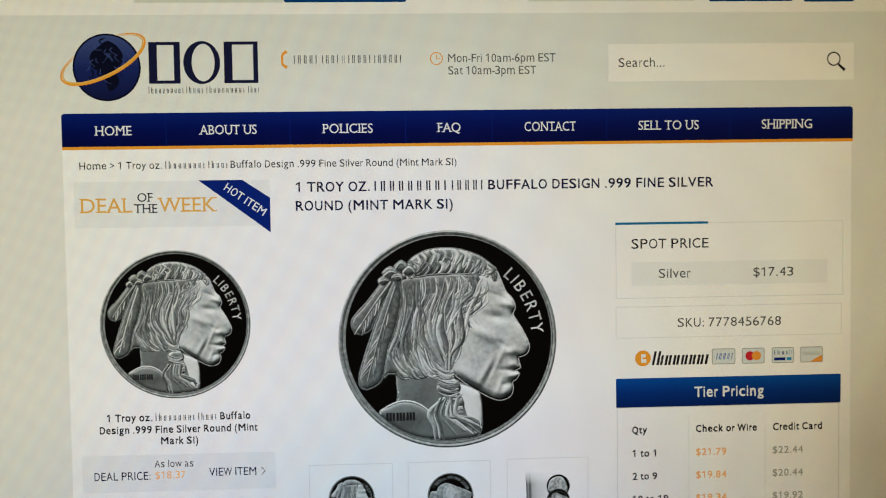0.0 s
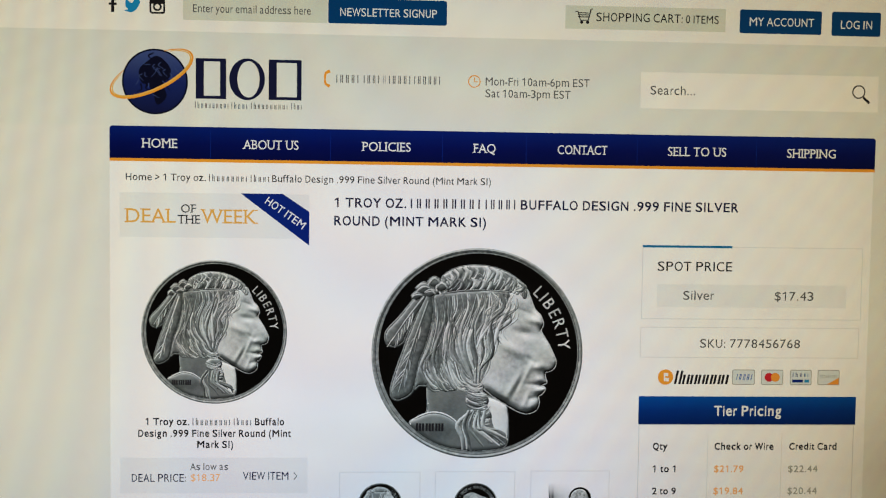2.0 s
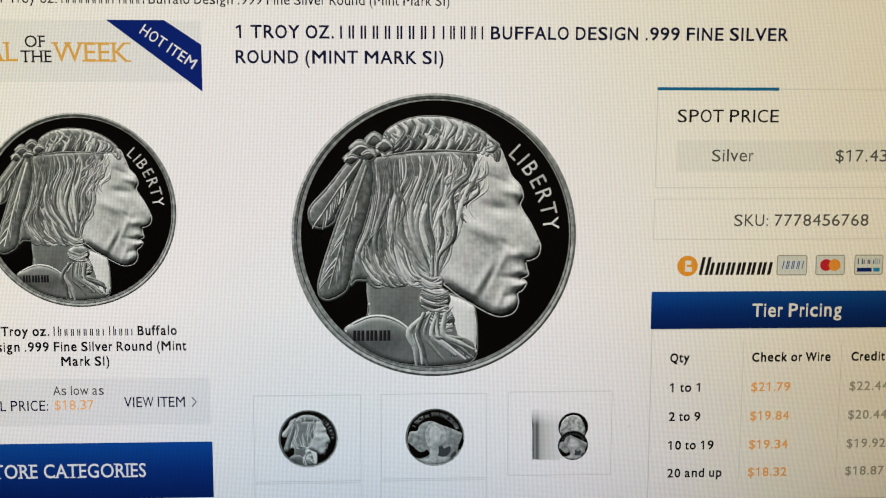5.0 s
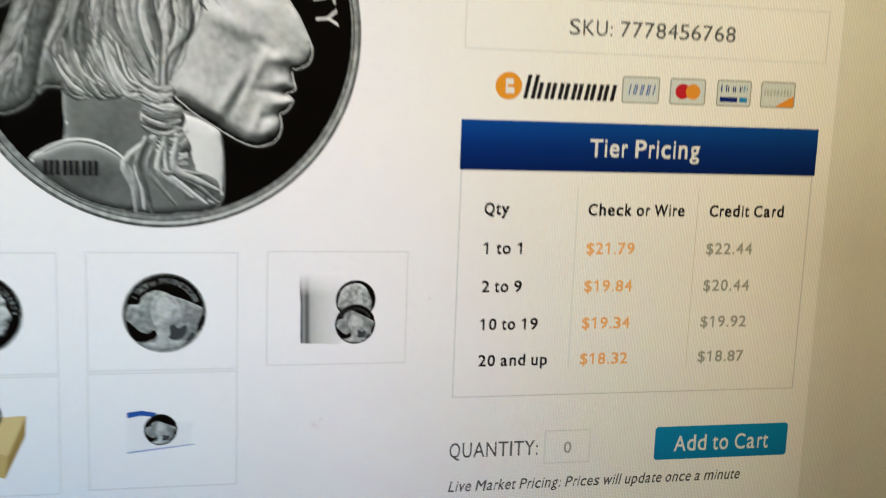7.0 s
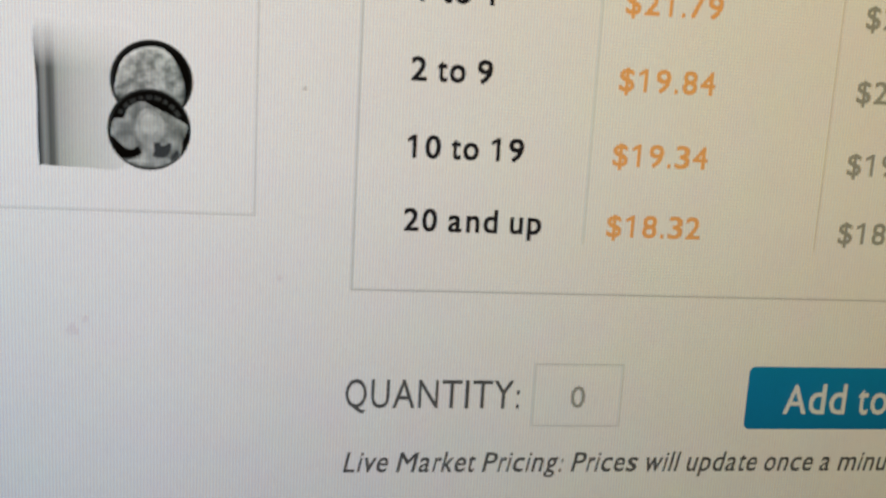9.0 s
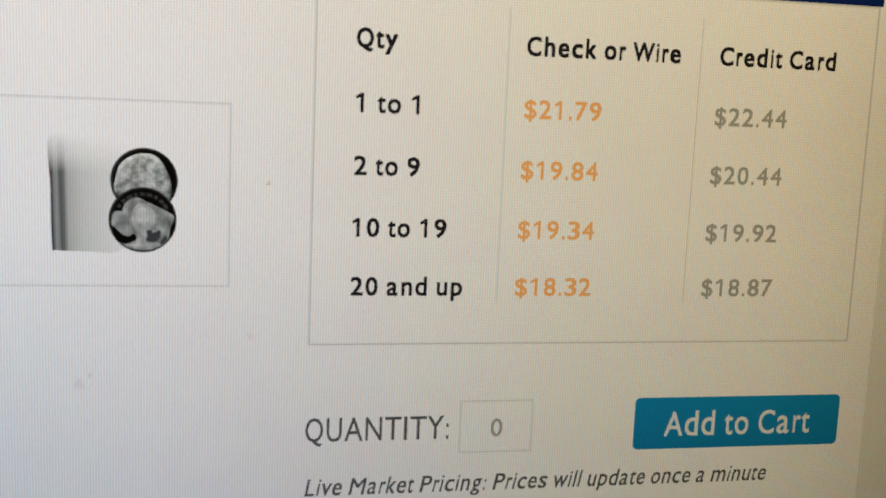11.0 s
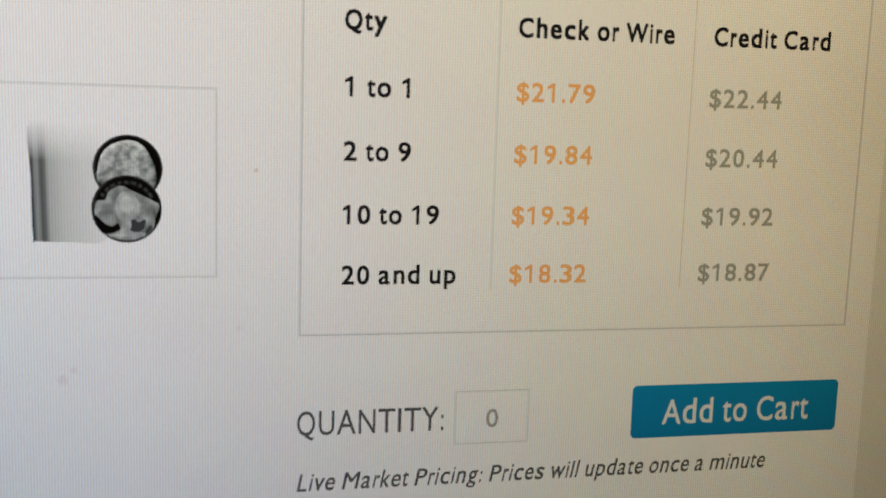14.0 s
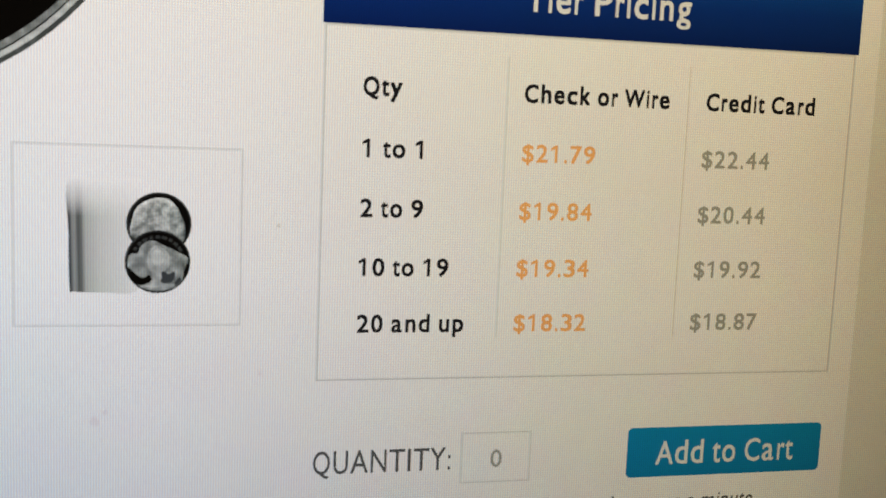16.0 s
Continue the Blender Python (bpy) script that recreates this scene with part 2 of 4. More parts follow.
def surface(name, colour, rough, bump=0.0, scale=40.0, spread=0.25, metal=0.0):
    m = bpy.data.materials.new(name)
    m.use_nodes = True
    t = m.node_tree
    b = t.nodes["Principled BSDF"]
    tc = t.nodes.new("ShaderNodeTexCoord")
    n = node(t, "ShaderNodeTexNoise", _2=scale, _3=6.0)
    t.links.new(tc.outputs["Object"], n.inputs[0])
    lo, hi = tuple(c * (1 - spread) for c in colour), tuple(min(1, c * (1 + spread)) for c in colour)
    t.links.new(ramp(t, n.outputs[0], [(0.3, lo), (0.7, hi)]), b.inputs["Base Color"])
    b.inputs["Roughness"].default_value, b.inputs["Metallic"].default_value = rough, metal
    if bump:
        k = t.nodes.new("ShaderNodeBump")
        k.inputs["Strength"].default_value, k.inputs["Distance"].default_value = bump, 0.001
        t.links.new(n.outputs[0], k.inputs["Height"])
        t.links.new(k.outputs[0], b.inputs["Normal"])
    return m


PLASTIC = surface("black_plastic", (0.02, 0.02, 0.021), 0.4, 0.3, 900.0)
WALL = surface("wall_paint", (0.62, 0.58, 0.50), 0.85, 0.2, 60.0, 0.05)
CEILING = surface("ceiling_paint", (0.78, 0.76, 0.72), 0.9, 0.2, 60.0, 0.04)
FLOOR = surface("floor_carpet", (0.22, 0.19, 0.16), 0.95, 0.6, 300.0, 0.3)
DESK = surface("desk_wood", (0.24, 0.14, 0.075), 0.45, 0.2, 18.0, 0.3)

# ---- building helpers ----
ORIGIN = {}


def at(u, v, layer=0):
    return Vector((X0 + u * P, -L * layer, Z0 - v * P))


def thing(name, u, v, label, category, group=""):
    """An empty on the panel's face, to which parts are given."""
    ob = new(name)
    ob.empty_display_size = 0.01
    ob.location = at(u, v)
    ORIGIN[ob.name] = at(u, v)
    return tagged(ob, label, category, group)


def part(name, bm, mats, parent=None, label=""):
    me = bpy.data.meshes.new(name)
    o = ORIGIN[parent.name] if parent else Vector()
    bmesh.ops.translate(bm, verts=bm.verts, vec=-o)
    bm.to_mesh(me)
    bm.free()
    for m in mats if isinstance(mats, list) else [mats]:
        me.materials.append(m)
    ob = new(name, me)
    if parent:
        ob.parent = parent
        ORIGIN[ob.name] = o
    return tagged(ob, label) if label else ob


def sheet(bm, pts, layer, mat=0, depth=0.7):
    """A thin plate with the outline pts (page dots), its front at that layer."""
    front = [bm.verts.new(at(u, v, layer)) for u, v in pts]
    back = [bm.verts.new(at(u, v, layer - depth)) for u, v in pts]
    f = bm.faces.new(front)
    f.normal_update()
    if f.normal.y > 0:
        f.normal_flip()
    f.material_index = mat
    n = len(pts)
    for i in range(n):
        q = bm.faces.new((front[i], front[(i + 1) % n], back[(i + 1) % n], back[i]))
        q.material_index = mat
    return bm


def box_pts(u0, v0, u1, v1, r=0.0):
    if not r:
        return [(u0, v0), (u1, v0), (u1, v1), (u0, v1)]
    out = []
    for cu, cv, a in ((u1 - r, v0 + r, -90), (u1 - r, v1 - r, 0), (u0 + r, v1 - r, 90), (u0 + r, v0 + r, 180)):
        out += [(cu + r * math.cos(radians(a + k * 30)), cv + r * math.sin(radians(a + k * 30))) for k in range(4)]
    return out


def plate(u0, v0, u1, v1, layer, r=0.0):
    return sheet(bmesh.new(), box_pts(u0, v0, u1, v1, r), layer)


def ring_of(outer, inner, layer, bm=None, mat=0):
    bm = bm or bmesh.new()
    n = len(outer)
    a = [bm.verts.new(at(u, v, layer)) for u, v in outer]
    b = [bm.verts.new(at(u, v, layer)) for u, v in inner]
    for i in range(n):
        bm.faces.new((a[i], b[i], b[(i + 1) % n], a[(i + 1) % n])).material_index = mat
    return bm


def border(u0, v0, u1, v1, layer, w=1.3, r=0.0):
    return ring_of(box_pts(u0, v0, u1, v1, r), box_pts(u0 + w, v0 + w, u1 - w, v1 - w, max(r - w, 0.01) if r else 0), layer)


def oval(cu, cv, ru, rv, n=48, a0=0, a1=360):
    return [(cu + ru * math.cos(radians(a0 + (a1 - a0) * k / n)), cv + rv * math.sin(radians(a0 + (a1 - a0) * k / n))) for k in range(n if a1 - a0 == 360 else n + 1)]


def ribbon(bm, pts, w0, w1, layer, mat=0, belly=0.0):
    """A band along pts whose width runs from w0 to w1, wider in its middle by belly."""
    n, left, right = len(pts), [], []
    for i, (u, v) in enumerate(pts):
        a, b = pts[max(i - 1, 0)], pts[min(i + 1, n - 1)]
        du, dv = b[0] - a[0], b[1] - a[1]
        ln = math.hypot(du, dv) or 1
        s = i / (n - 1)
        w = (w0 + (w1 - w0) * s + belly * math.sin(math.pi * s)) / 2
        left.append(bm.verts.new(at(u - dv / ln * w, v + du / ln * w, layer)))
        right.append(bm.verts.new(at(u + dv / ln * w, v - du / ln * w, layer)))
    for i in range(n - 1):
        bm.faces.new((left[i], left[i + 1], right[i + 1], right[i])).material_index = mat
    return bm


def smooth(pts, closed=True, steps=5):
    """A soft curve through pts."""
    n, out = len(pts), []
    for i in range(n if closed else n - 1):
        q = [pts[(i + k) % n] if closed else pts[min(max(i + k, 0), n - 1)] for k in (-1, 0, 1, 2)]
        for s in range(steps):
            t = s / steps
            out.append(tuple(0.5 * (2 * q[1][k] + (q[2][k] - q[0][k]) * t + (2 * q[0][k] - 5 * q[1][k] + 4 * q[2][k] - q[3][k]) * t * t
                                    + (3 * q[1][k] - q[0][k] - 3 * q[2][k] + q[3][k]) * t ** 3) for k in (0, 1)))
    return out if closed else out + [pts[-1]]


def glyphs(string):
    """The flat outline mesh of a string in the built-in font, and its extent."""
    cu = bpy.data.curves.new("lettering", "FONT")
    cu.body, cu.size, cu.resolution_u, cu.fill_mode = string, 1.0, 3, "FRONT"
    ob = bpy.data.objects.new("lettering", cu)
    scene.collection.objects.link(ob)
    dg = bpy.context.evaluated_depsgraph_get()
    dg.update()
    me = bpy.data.meshes.new_from_object(ob.evaluated_get(dg))
    bpy.data.objects.remove(ob)
    bpy.data.curves.remove(cu)
    xs = [v.co.x for v in me.vertices]
    return me, min(xs), max(xs)


@functools.lru_cache(None)
def glyph(ch):
    """One character: its corners, its faces, its left and right ends."""
    me, x0, x1 = glyphs(ch)
    out = [(v.co.x, v.co.y) for v in me.vertices], [tuple(f.vertices) for f in me.polygons], x0, x1
    bpy.data.meshes.remove(me)
    return out


@functools.lru_cache(None)
def extent(string):
    me, x0, x1 = glyphs(string)
    bpy.data.meshes.remove(me)
    return x0, x1


CAP, XH = 0.682, 0.449  # heights of capitals and of small letters in the built-in font

# set widths of the page's plain sans letters, in 2048ths of their size
CAPITALS = dict(zip("ABCDEFGHIJKLMNOPQRSTUVWXYZ", (1336, 1275, 1333, 1343, 1164, 1132, 1395, 1460, 557, 1130, 1284, 1102, 1788, 1460, 1408, 1292, 1408, 1261, 1215, 1222, 1328, 1303, 1817, 1284, 1230, 1226)))
SMALLS = dict(zip("abcdefghijklmnopqrstuvwxyz", (1114, 1149, 1072, 1155, 1085, 711, 1149, 1128, 497, 489, 1038, 497, 1795, 1128, 1168, 1149, 1164, 693, 1057, 669, 1129, 992, 1538, 1015, 969, 1015)))
SIGNS = {" ": 507, "(": 700, ")": 712, ",": 402, "-": 565, ".": 539, ":": 496, ">": 1069}


def bearings(ch):
    """The bare margins to the left and right of a character in its set width."""
    if ch in "1":
        return 157, 433
    if ch in ".:":
        return 150, 160
    left = 165 if ch in "BDEFHIKLMNPR" else 145 if ch in "UbhiklmnpruJ(" else 30 if ch in "AVWXYTvwxytfZz-" else 100
    right = 170 if ch in "HIMN" else 145 if ch in "Uadghilmnqu)" else 30 if ch in "AVWXYTKRkvwxyrft-" else 75 if ch in "EFLZz" else 100
    return left, right


def layout(string, serif):
    """Where each character's ink begins and ends along the line, as shares of the line."""
    spans, x = [], 0
    for i, ch in enumerate(string):
        if serif:
            if ch != " ":
                end = extent(string[:i + 1])[1]
                a, b = extent(ch)
                spans.append((ch, end - (b - a), end))
            continue
        w = CAPITALS.get(ch) or SMALLS.get(ch) or SIGNS.get(ch, 1150)
        if ch != " ":
            l, r = bearings(ch)
            spans.append((ch, x + l, x + w - r))
        x += w
    lo, hi = spans[0][1], spans[-1][2]
    return [(ch, (a - lo) / (hi - lo), (b - lo) / (hi - lo)) for ch, a, b in spans]


SERIFS = {"H": ((0, 0), (1, 0), (0, 1), (1, 1)), "O": (), "M": ((0, 0), (1, 0), (0, 1), (1, 1)), "E": ((0, 0), (0, 1)), "A": ((0, 0), (1, 0)), "B": ((0, 0), (0, 1)), "U": ((0, 1), (1, 1)), "T": ((0.5, 0),), "S": (),
          "P": ((0, 0), (0, 1)), "L": ((0, 0), (0, 1)), "I": ((0.5, 0), (0.5, 1)), "C": (), "F": ((0, 0), (0, 1)), "Q": (), "N": ((0, 0), (0, 1), (1, 1)), "D": ((0, 0), (0, 1)), "W": ((0, 1), (0.5, 1), (1, 1)),
          "K": ((0, 0), (0, 1), (1, 0), (1, 1)), "G": (), "R": ((0, 0), (0, 1), (1, 0))}


def words(string, u0, u1, base, cap, mat, parent, layer=6, weight=0.0035, slant=0.0, turn=0.0, name="lettering", label="", serif=False):
    """A line of writing from u0 to u1 on the base line, with capitals of that height; turn in degrees about its start; weight thickens the strokes."""
    c, s = math.cos(radians(turn)), math.sin(radians(turn))
    o = ORIGIN[parent.name]
    fat = max((weight - 0.003) * 1.9, 0.0) + (0.0015 if serif else 0.001)

    def put(x, y, lay):
        x += y * slant
        return at(u0 + x * c + y * s, base - y * c + x * s, lay) - o

    def height(ch, y):
        if ch not in SMALLS:
            return (y + fat) / (CAP + 2 * fat) * cap
        if y < -fat:
            return (y + fat) / 0.23 * 0.29 * cap
        if y <= XH + fat:
            return (y + fat) / (XH + 2 * fat) * 0.743 * cap
        return (0.743 + (y - XH - fat) / (CAP - XH) * 0.30) * cap

    bm, long = bmesh.new(), u1 - u0
    for ch, a, b in layout(string, serif):
        a, b = a * long, b * long
        pts, faces, x0, x1 = glyph(ch)
        lo, stem = a, cap * (0.128 + fat * 2.2)
        if ch == "1" and not serif:
            lo = b - stem
            bm.faces.new([bm.verts.new(put(x, y, layer + 0.3)) for x, y in ((a, cap * 0.83 - stem * 0.9), (lo + stem * 0.5, cap * 0.98 - stem), (lo + stem * 0.5, cap), (lo + stem * 0.2, cap), (a, cap * 0.83))])
        for k, (dx, dy) in enumerate(((-fat, -fat), (fat, -fat), (-fat, fat), (fat, fat))):
            vs = [bm.verts.new(put(lo + (x + dx - x0 + fat) / (x1 - x0 + 2 * fat) * (b - lo), height(ch, y + dy), layer + 0.06 * k)) for x, y in pts]
            for f in faces:
                bm.faces.new([vs[q] for q in f])
        for fx, fy in SERIFS.get(ch, ()) if serif else ():
            m, w, h = a + (b - a) * (0.06 + 0.88 * fx) if fx != 0.5 else (a + b) / 2, cap * 0.17, cap * 0.085
            q = ((m - w, 0), (m + w, 0), (m + w, h), (m - w, h)) if fy == 0 else ((m - w, cap - h), (m + w, cap - h), (m + w, cap), (m - w, cap))
            bm.faces.new([bm.verts.new(put(x, y, layer + 0.3)) for x, y in q])
    me = bpy.data.meshes.new(name)
    bm.to_mesh(me)
    bm.free()
    me.materials.append(mat)
    ob = new(name, me)
    ob.parent = parent
    ORIGIN[ob.name] = o
    return tagged(ob, label) if label else ob


def bars(u0, u1, base, cap, count, mat, parent, layer=6, lower=0.72, slant=0.0, name="bar", fill=0.16, strokes=2):
    """Writing that is given as plain bars of its size and colour: so many strokes for each of count characters."""
    step = (u1 - u0) / count
    for i in range(count * strokes):
        h = cap if i < strokes else cap * lower
        a = u0 + (i // strokes + (i % strokes) * (0.86 - fill) / max(strokes - 1, 1)) * step
        b = a + step * fill
        part(name, sheet(bmesh.new(), [(a + h * slant, base - h), (b + h * slant, base - h), (b, base), (a, base)], layer), mat, parent)


# ---- room ----
def block(name, x0, y0, z0, x1, y1, z1, mat, bevel=0.0, parent=None):
    bm = bmesh.new()
    bmesh.ops.create_cube(bm, size=1.0)
    for v in bm.verts:
        v.co = Vector(((x0 + x1) / 2 + v.co.x * (x1 - x0), (y0 + y1) / 2 + v.co.y * (y1 - y0), (z0 + z1) / 2 + v.co.z * (z1 - z0)))
    if bevel:
        bmesh.ops.bevel(bm, geom=bm.edges[:], offset=bevel, segments=2, affect="EDGES", clamp_overlap=True)
    return part(name, bm, mat, parent)


def structure(ob, label, category):
    return tagged(ob, label, category, kind="structure")


structure(block("floor", -2.0, -3.0, -0.1, 2.2, 0.7, 0.0, FLOOR), "grey-brown carpet floor of the room", "floor")
structure(block("ceiling", -2.0, -3.0, 2.5, 2.2, 0.7, 2.6, CEILING), "plain off-white painted ceiling of the room", "ceiling")
structure(block("wall_north", -2.0, 0.6, 0.0, 2.2, 0.7, 2.5, WALL), "plain cream painted wall behind the desk", "wall")
structure(block("wall_south", -2.0, -3.0, 0.0, 2.2, -2.9, 2.5, WALL), "plain cream painted wall behind the viewer", "wall")
structure(block("wall_west", -2.0, -2.9, 0.0, -1.9, 0.6, 2.5, WALL), "plain cream painted side wall", "wall")
structure(block("wall_east", 2.1, -2.9, 0.0, 2.2, 0.6, 2.5, WALL), "plain cream painted side wall", "wall")

desk = tagged(new("desk"), "brown wooden desk under the monitor", "desk")
ORIGIN[desk.name] = Vector()
block("desktop", -0.8, -0.25, 0.72, 0.8, 0.55, 0.75, DESK, 0.004, desk)
for lx in (-0.76, 0.70):
    for ly in (-0.21, 0.45):
        block("leg", lx, ly, 0.0, lx + 0.06, ly + 0.06, 0.72, DESK, 0.003, desk)

# ---- monitor: a 24 inch panel, of which the page fills the face ----
U0, U1, V0, V1 = -375, 1545, -226, 856.5
monitor = thing("monitor", 585, V1, "black flat computer monitor, lit and showing a web page", "monitor")
part("screen", plate(U0, V0, U1, V1, 0), GREY_BODY, monitor, "glowing matte liquid crystal panel with pale grey page ground")
bez = bmesh.new()
a, b = at(U0, V0), at(U1, V1)
bw = 0.017
for x0, x1, z0, z1 in ((a.x - bw, b.x + bw, a.z, a.z + bw), (a.x - bw, b.x + bw, b.z - 0.022, b.z), (a.x - bw, a.x, b.z, a.z), (b.x, b.x + bw, b.z, a.z)):
    k = bmesh.new()
    bmesh.ops.create_cube(k, size=1.0)
    for v in k.verts:
        v.co = Vector(((x0 + x1) / 2 + v.co.x * (x1 - x0), 0.004 + v.co.y * 0.014, (z0 + z1) / 2 + v.co.z * (z1 - z0)))
    bmesh.ops.bevel(k, geom=k.edges[:], offset=0.0012, segments=2, affect="EDGES")
    tmp = bpy.data.meshes.new("bezel")
    k.to_mesh(tmp)
    k.free()
    bez.from_mesh(tmp)
    bpy.data.meshes.remove(tmp)
part("bezel", bez, PLASTIC, monitor, "black plastic bezel")
block("housing", a.x - bw + 0.002, 0.0112, b.z - 0.02, b.x + bw - 0.002, 0.05, a.z + bw - 0.002, PLASTIC, 0.006, monitor)
block("stand_neck", -0.03, 0.05, 0.765, 0.03, 0.075, 1.1, PLASTIC, 0.004, monitor)
block("stand_foot", -0.13, -0.06, 0.75, 0.13, 0.16, 0.766, PLASTIC, 0.005, monitor)

# ---- page: top bar ----
top = thing("top_bar", 585, -141, "cream white strip at the top of the page", "page strip")
part("strip", plate(U0, V0, U1, -141, 1), TOP_BAR, top)
social = thing("social_icon", 6, -167, "small black upright social media icon", "icon", "social icons")
k = bmesh.new()
sheet(k, [(3, -186), (7.5, -188), (11, -188), (11, -184.5), (7.5, -184), (7.5, -167), (3, -167)], 3)
sheet(k, [(-0.5, -181), (11, -181), (11, -177.5), (-0.5, -177.5)], 3.6)
part("letter_mark", k, INK, social)
bird = thing("social_icon", 34, -168, "small bright blue bird-like social media icon", "icon", "social icons")
part("mark", sheet(bmesh.new(), smooth([(22.5, -170), (28, -172), (24, -176), (25, -186), (33, -181), (38, -187), (43, -185.5), (45.5, -183), (42, -175), (35, -168), (28, -168)]), 3), BIRD, bird)
cam_icon = thing("social_icon", 70.5, -166, "small dark outlined camera-shaped social media icon", "icon", "social icons")
part("outline", border(59, -189, 82, -166, 3, 2.8, 4), INK, cam_icon)
part("top_band", plate(61, -187, 80, -180.5, 3.4), INK, cam_icon)
part("lens", ring_of(oval(70.5, -176.5, 6.6, 6.6, 24), oval(70.5, -176.5, 3.6, 3.6, 24), 4), INK, cam_icon)
news = thing("newsletter_field", 236, -158, "pale green-grey e-mail entry field", "text field")
part("field", plate(108, -193, 322, -158, 2), FIELD, news)
words("Enter your email address here", 123, 297, -169.5, 11.5, INK_GREY, news)


def button(name, u0, v0, u1, v1, mat, string, t0, t1, base, cap, label, weight=0.003, r=3):
    ob = thing(name, (u0 + u1) / 2, v1, label, "button")
    part("face", plate(u0, v0, u1, v1, 2, r), mat, ob)
    words(string, t0, t1, base, cap, INK_WHITE, ob, weight=weight)
    return ob


button("newsletter_button", 323, -195, 501, -158, BUTTON, "NEWSLETTER SIGNUP", 341, 486, -169, 12, "deep blue newsletter signup button with white capitals")
button("account_button", 950, -193, 1078, -157, BUTTON, "MY ACCOUNT", 965, 1066, -168.5, 12.5, "deep blue my account button with white capitals")
button("login_button", 1094, -193, 1171, -156, BUTTON, "LOG IN", 1108, 1157, -167, 12.5, "deep blue log in button with white capitals")
cart = thing("shopping_cart_box", 805, -158, "pale green-grey shopping cart box with a cart icon", "page box")
part("box", plate(681, -193, 928, -158, 2), FIELD, cart)
k = bmesh.new()
ribbon(k, [(696, -184), (700, -184), (704, -171), (716, -171), (720, -188), (723, -188)], 1.8, 1.8, 4)
for dv in (-182, -179, -176):
    ribbon(k, [(700, dv), (717, dv)], 1.5, 1.5, 4.5)
part("cart_icon", k, INK, cart)
for cu in (706, 715):
    part("icon_wheel", sheet(bmesh.new(), oval(cu, -168, 2.4, 2.4, 16), 4), INK, cart)
words("SHOPPING CART:", 728, 861, -170, 13, INK, cart)
words("0 ITEMS", 866, 917, -170, 12, INK, cart)

# ---- page: header ----
header = thing("header_band", 585, 0, "pale grey header band of the page", "page strip")
part("band", plate(U0, -141, U1, 0, 1), GREY_HEAD, header)

logo = thing("shop_logo", 142, -18, "dark blue globe with golden rings and dark blue blocks", "logo")
part("globe", sheet(bmesh.new(), oval(67, -66, 48.5, 48.5, 56), 3), GLOBE, logo, "dark blue globe")
part("globe_edge", ring_of(oval(67, -66, 48.5, 48.5, 56), oval(67, -66, 46, 46, 56), 3.6), GLOBE_DARK, logo)
k = bmesh.new()
rnd = random.Random(4)
for i in range(26):
    cu, cv = 66 + rnd.gauss(2, 11), -78 + rnd.gauss(0, 12)
    ribbon(k, smooth([(cu, cv), (cu + rnd.uniform(-8, 8), cv + rnd.uniform(4, 9)), (cu + rnd.uniform(-12, 12), cv + rnd.uniform(10, 20))], False, 4), 3, 1, 4 + i * 0.02)
sheet(k, smooth([(56, -96), (70, -104), (86, -92), (90, -76), (80, -62), (84, -44), (70, -32), (62, -56), (46, -66), (44, -84)]), 3.9)
for i in range(16):
    cu, cv = 64 + rnd.gauss(0, 13), -80 + rnd.gauss(0, 14)
    ribbon(k, smooth([(cu, cv), (cu + rnd.uniform(-5, 5), cv + rnd.uniform(3, 6)), (cu + rnd.uniform(-9, 9), cv + rnd.uniform(6, 14))], False, 4), 1.4, 0.6, 4.7, 1)
part("globe_figure", k, [GLOBE_DARK, GLOBE_LIGHT], logo, "dark shape on the globe")
for n_, (a0, a1, w) in enumerate(((-62, 238, 3.0), (-52, 230, 1.6))):
    k, arc = bmesh.new(), []
    for i in range(41):
        t = radians(a0 + (a1 - a0) * i / 40)
        x, y = (66 - 3 * n_) * math.cos(t), (25 - 2 * n_) * math.sin(t)
        c, s = math.cos(radians(-26)), math.sin(radians(-26))
        arc.append((62 + x * c - y * s, -78 + x * s + y * c))
    ribbon(k, arc, 1.0, 1.0, 5 + n_, 0, w)
    part("golden_ring", k, ORANGE if n_ == 0 else GOLD, logo)
part("block", ring_of(box_pts(127, -102, 172, -42), box_pts(139, -97.5, 163, -46.5), 4), INK_NAVY, logo, "dark blue hollow block")
part("block", ring_of(oval(203, -72, 26.5, 31, 40), oval(205, -72, 16.5, 27, 40), 4), INK_NAVY, logo, "dark blue oval ring")
part("block", ring_of(box_pts(235, -102, 284, -42), box_pts(247, -97.5, 277, -46.5), 4), INK_NAVY, logo, "dark blue hollow block")
for u0, u1, n_ in ((126, 176, 9), (180, 204, 4), (209, 264, 9), (269, 285, 3)):
    bars(u0, u1, -28, 9.5, n_, INK_NAVY, logo)

phone = thing("phone_line", 415, -64, "orange handset icon beside dark grey bars", "text line")
part("handset", ribbon(bmesh.new(), smooth([(326, -87), (320, -83), (319, -75), (320, -68), (326, -64)], False), 5, 5, 4, 0, -2), ORANGE, phone)
for u0, u1, n_ in ((336, 370, 4), (377, 401, 3), (406, 410, 1), (415, 448, 4), (453, 493, 5)):
    bars(u0, u1, -69.5, 12, n_, INK_GREY, phone, lower=1.0)
hours = thing("opening_hours", 630, -52, "opening hours in thin dark letters beside an orange clock", "text line")
part("clock_ring", ring_of(oval(544, -75.5, 9.5, 9.5, 32), oval(544, -75.5, 8, 8, 32), 4), ORANGE, hours)
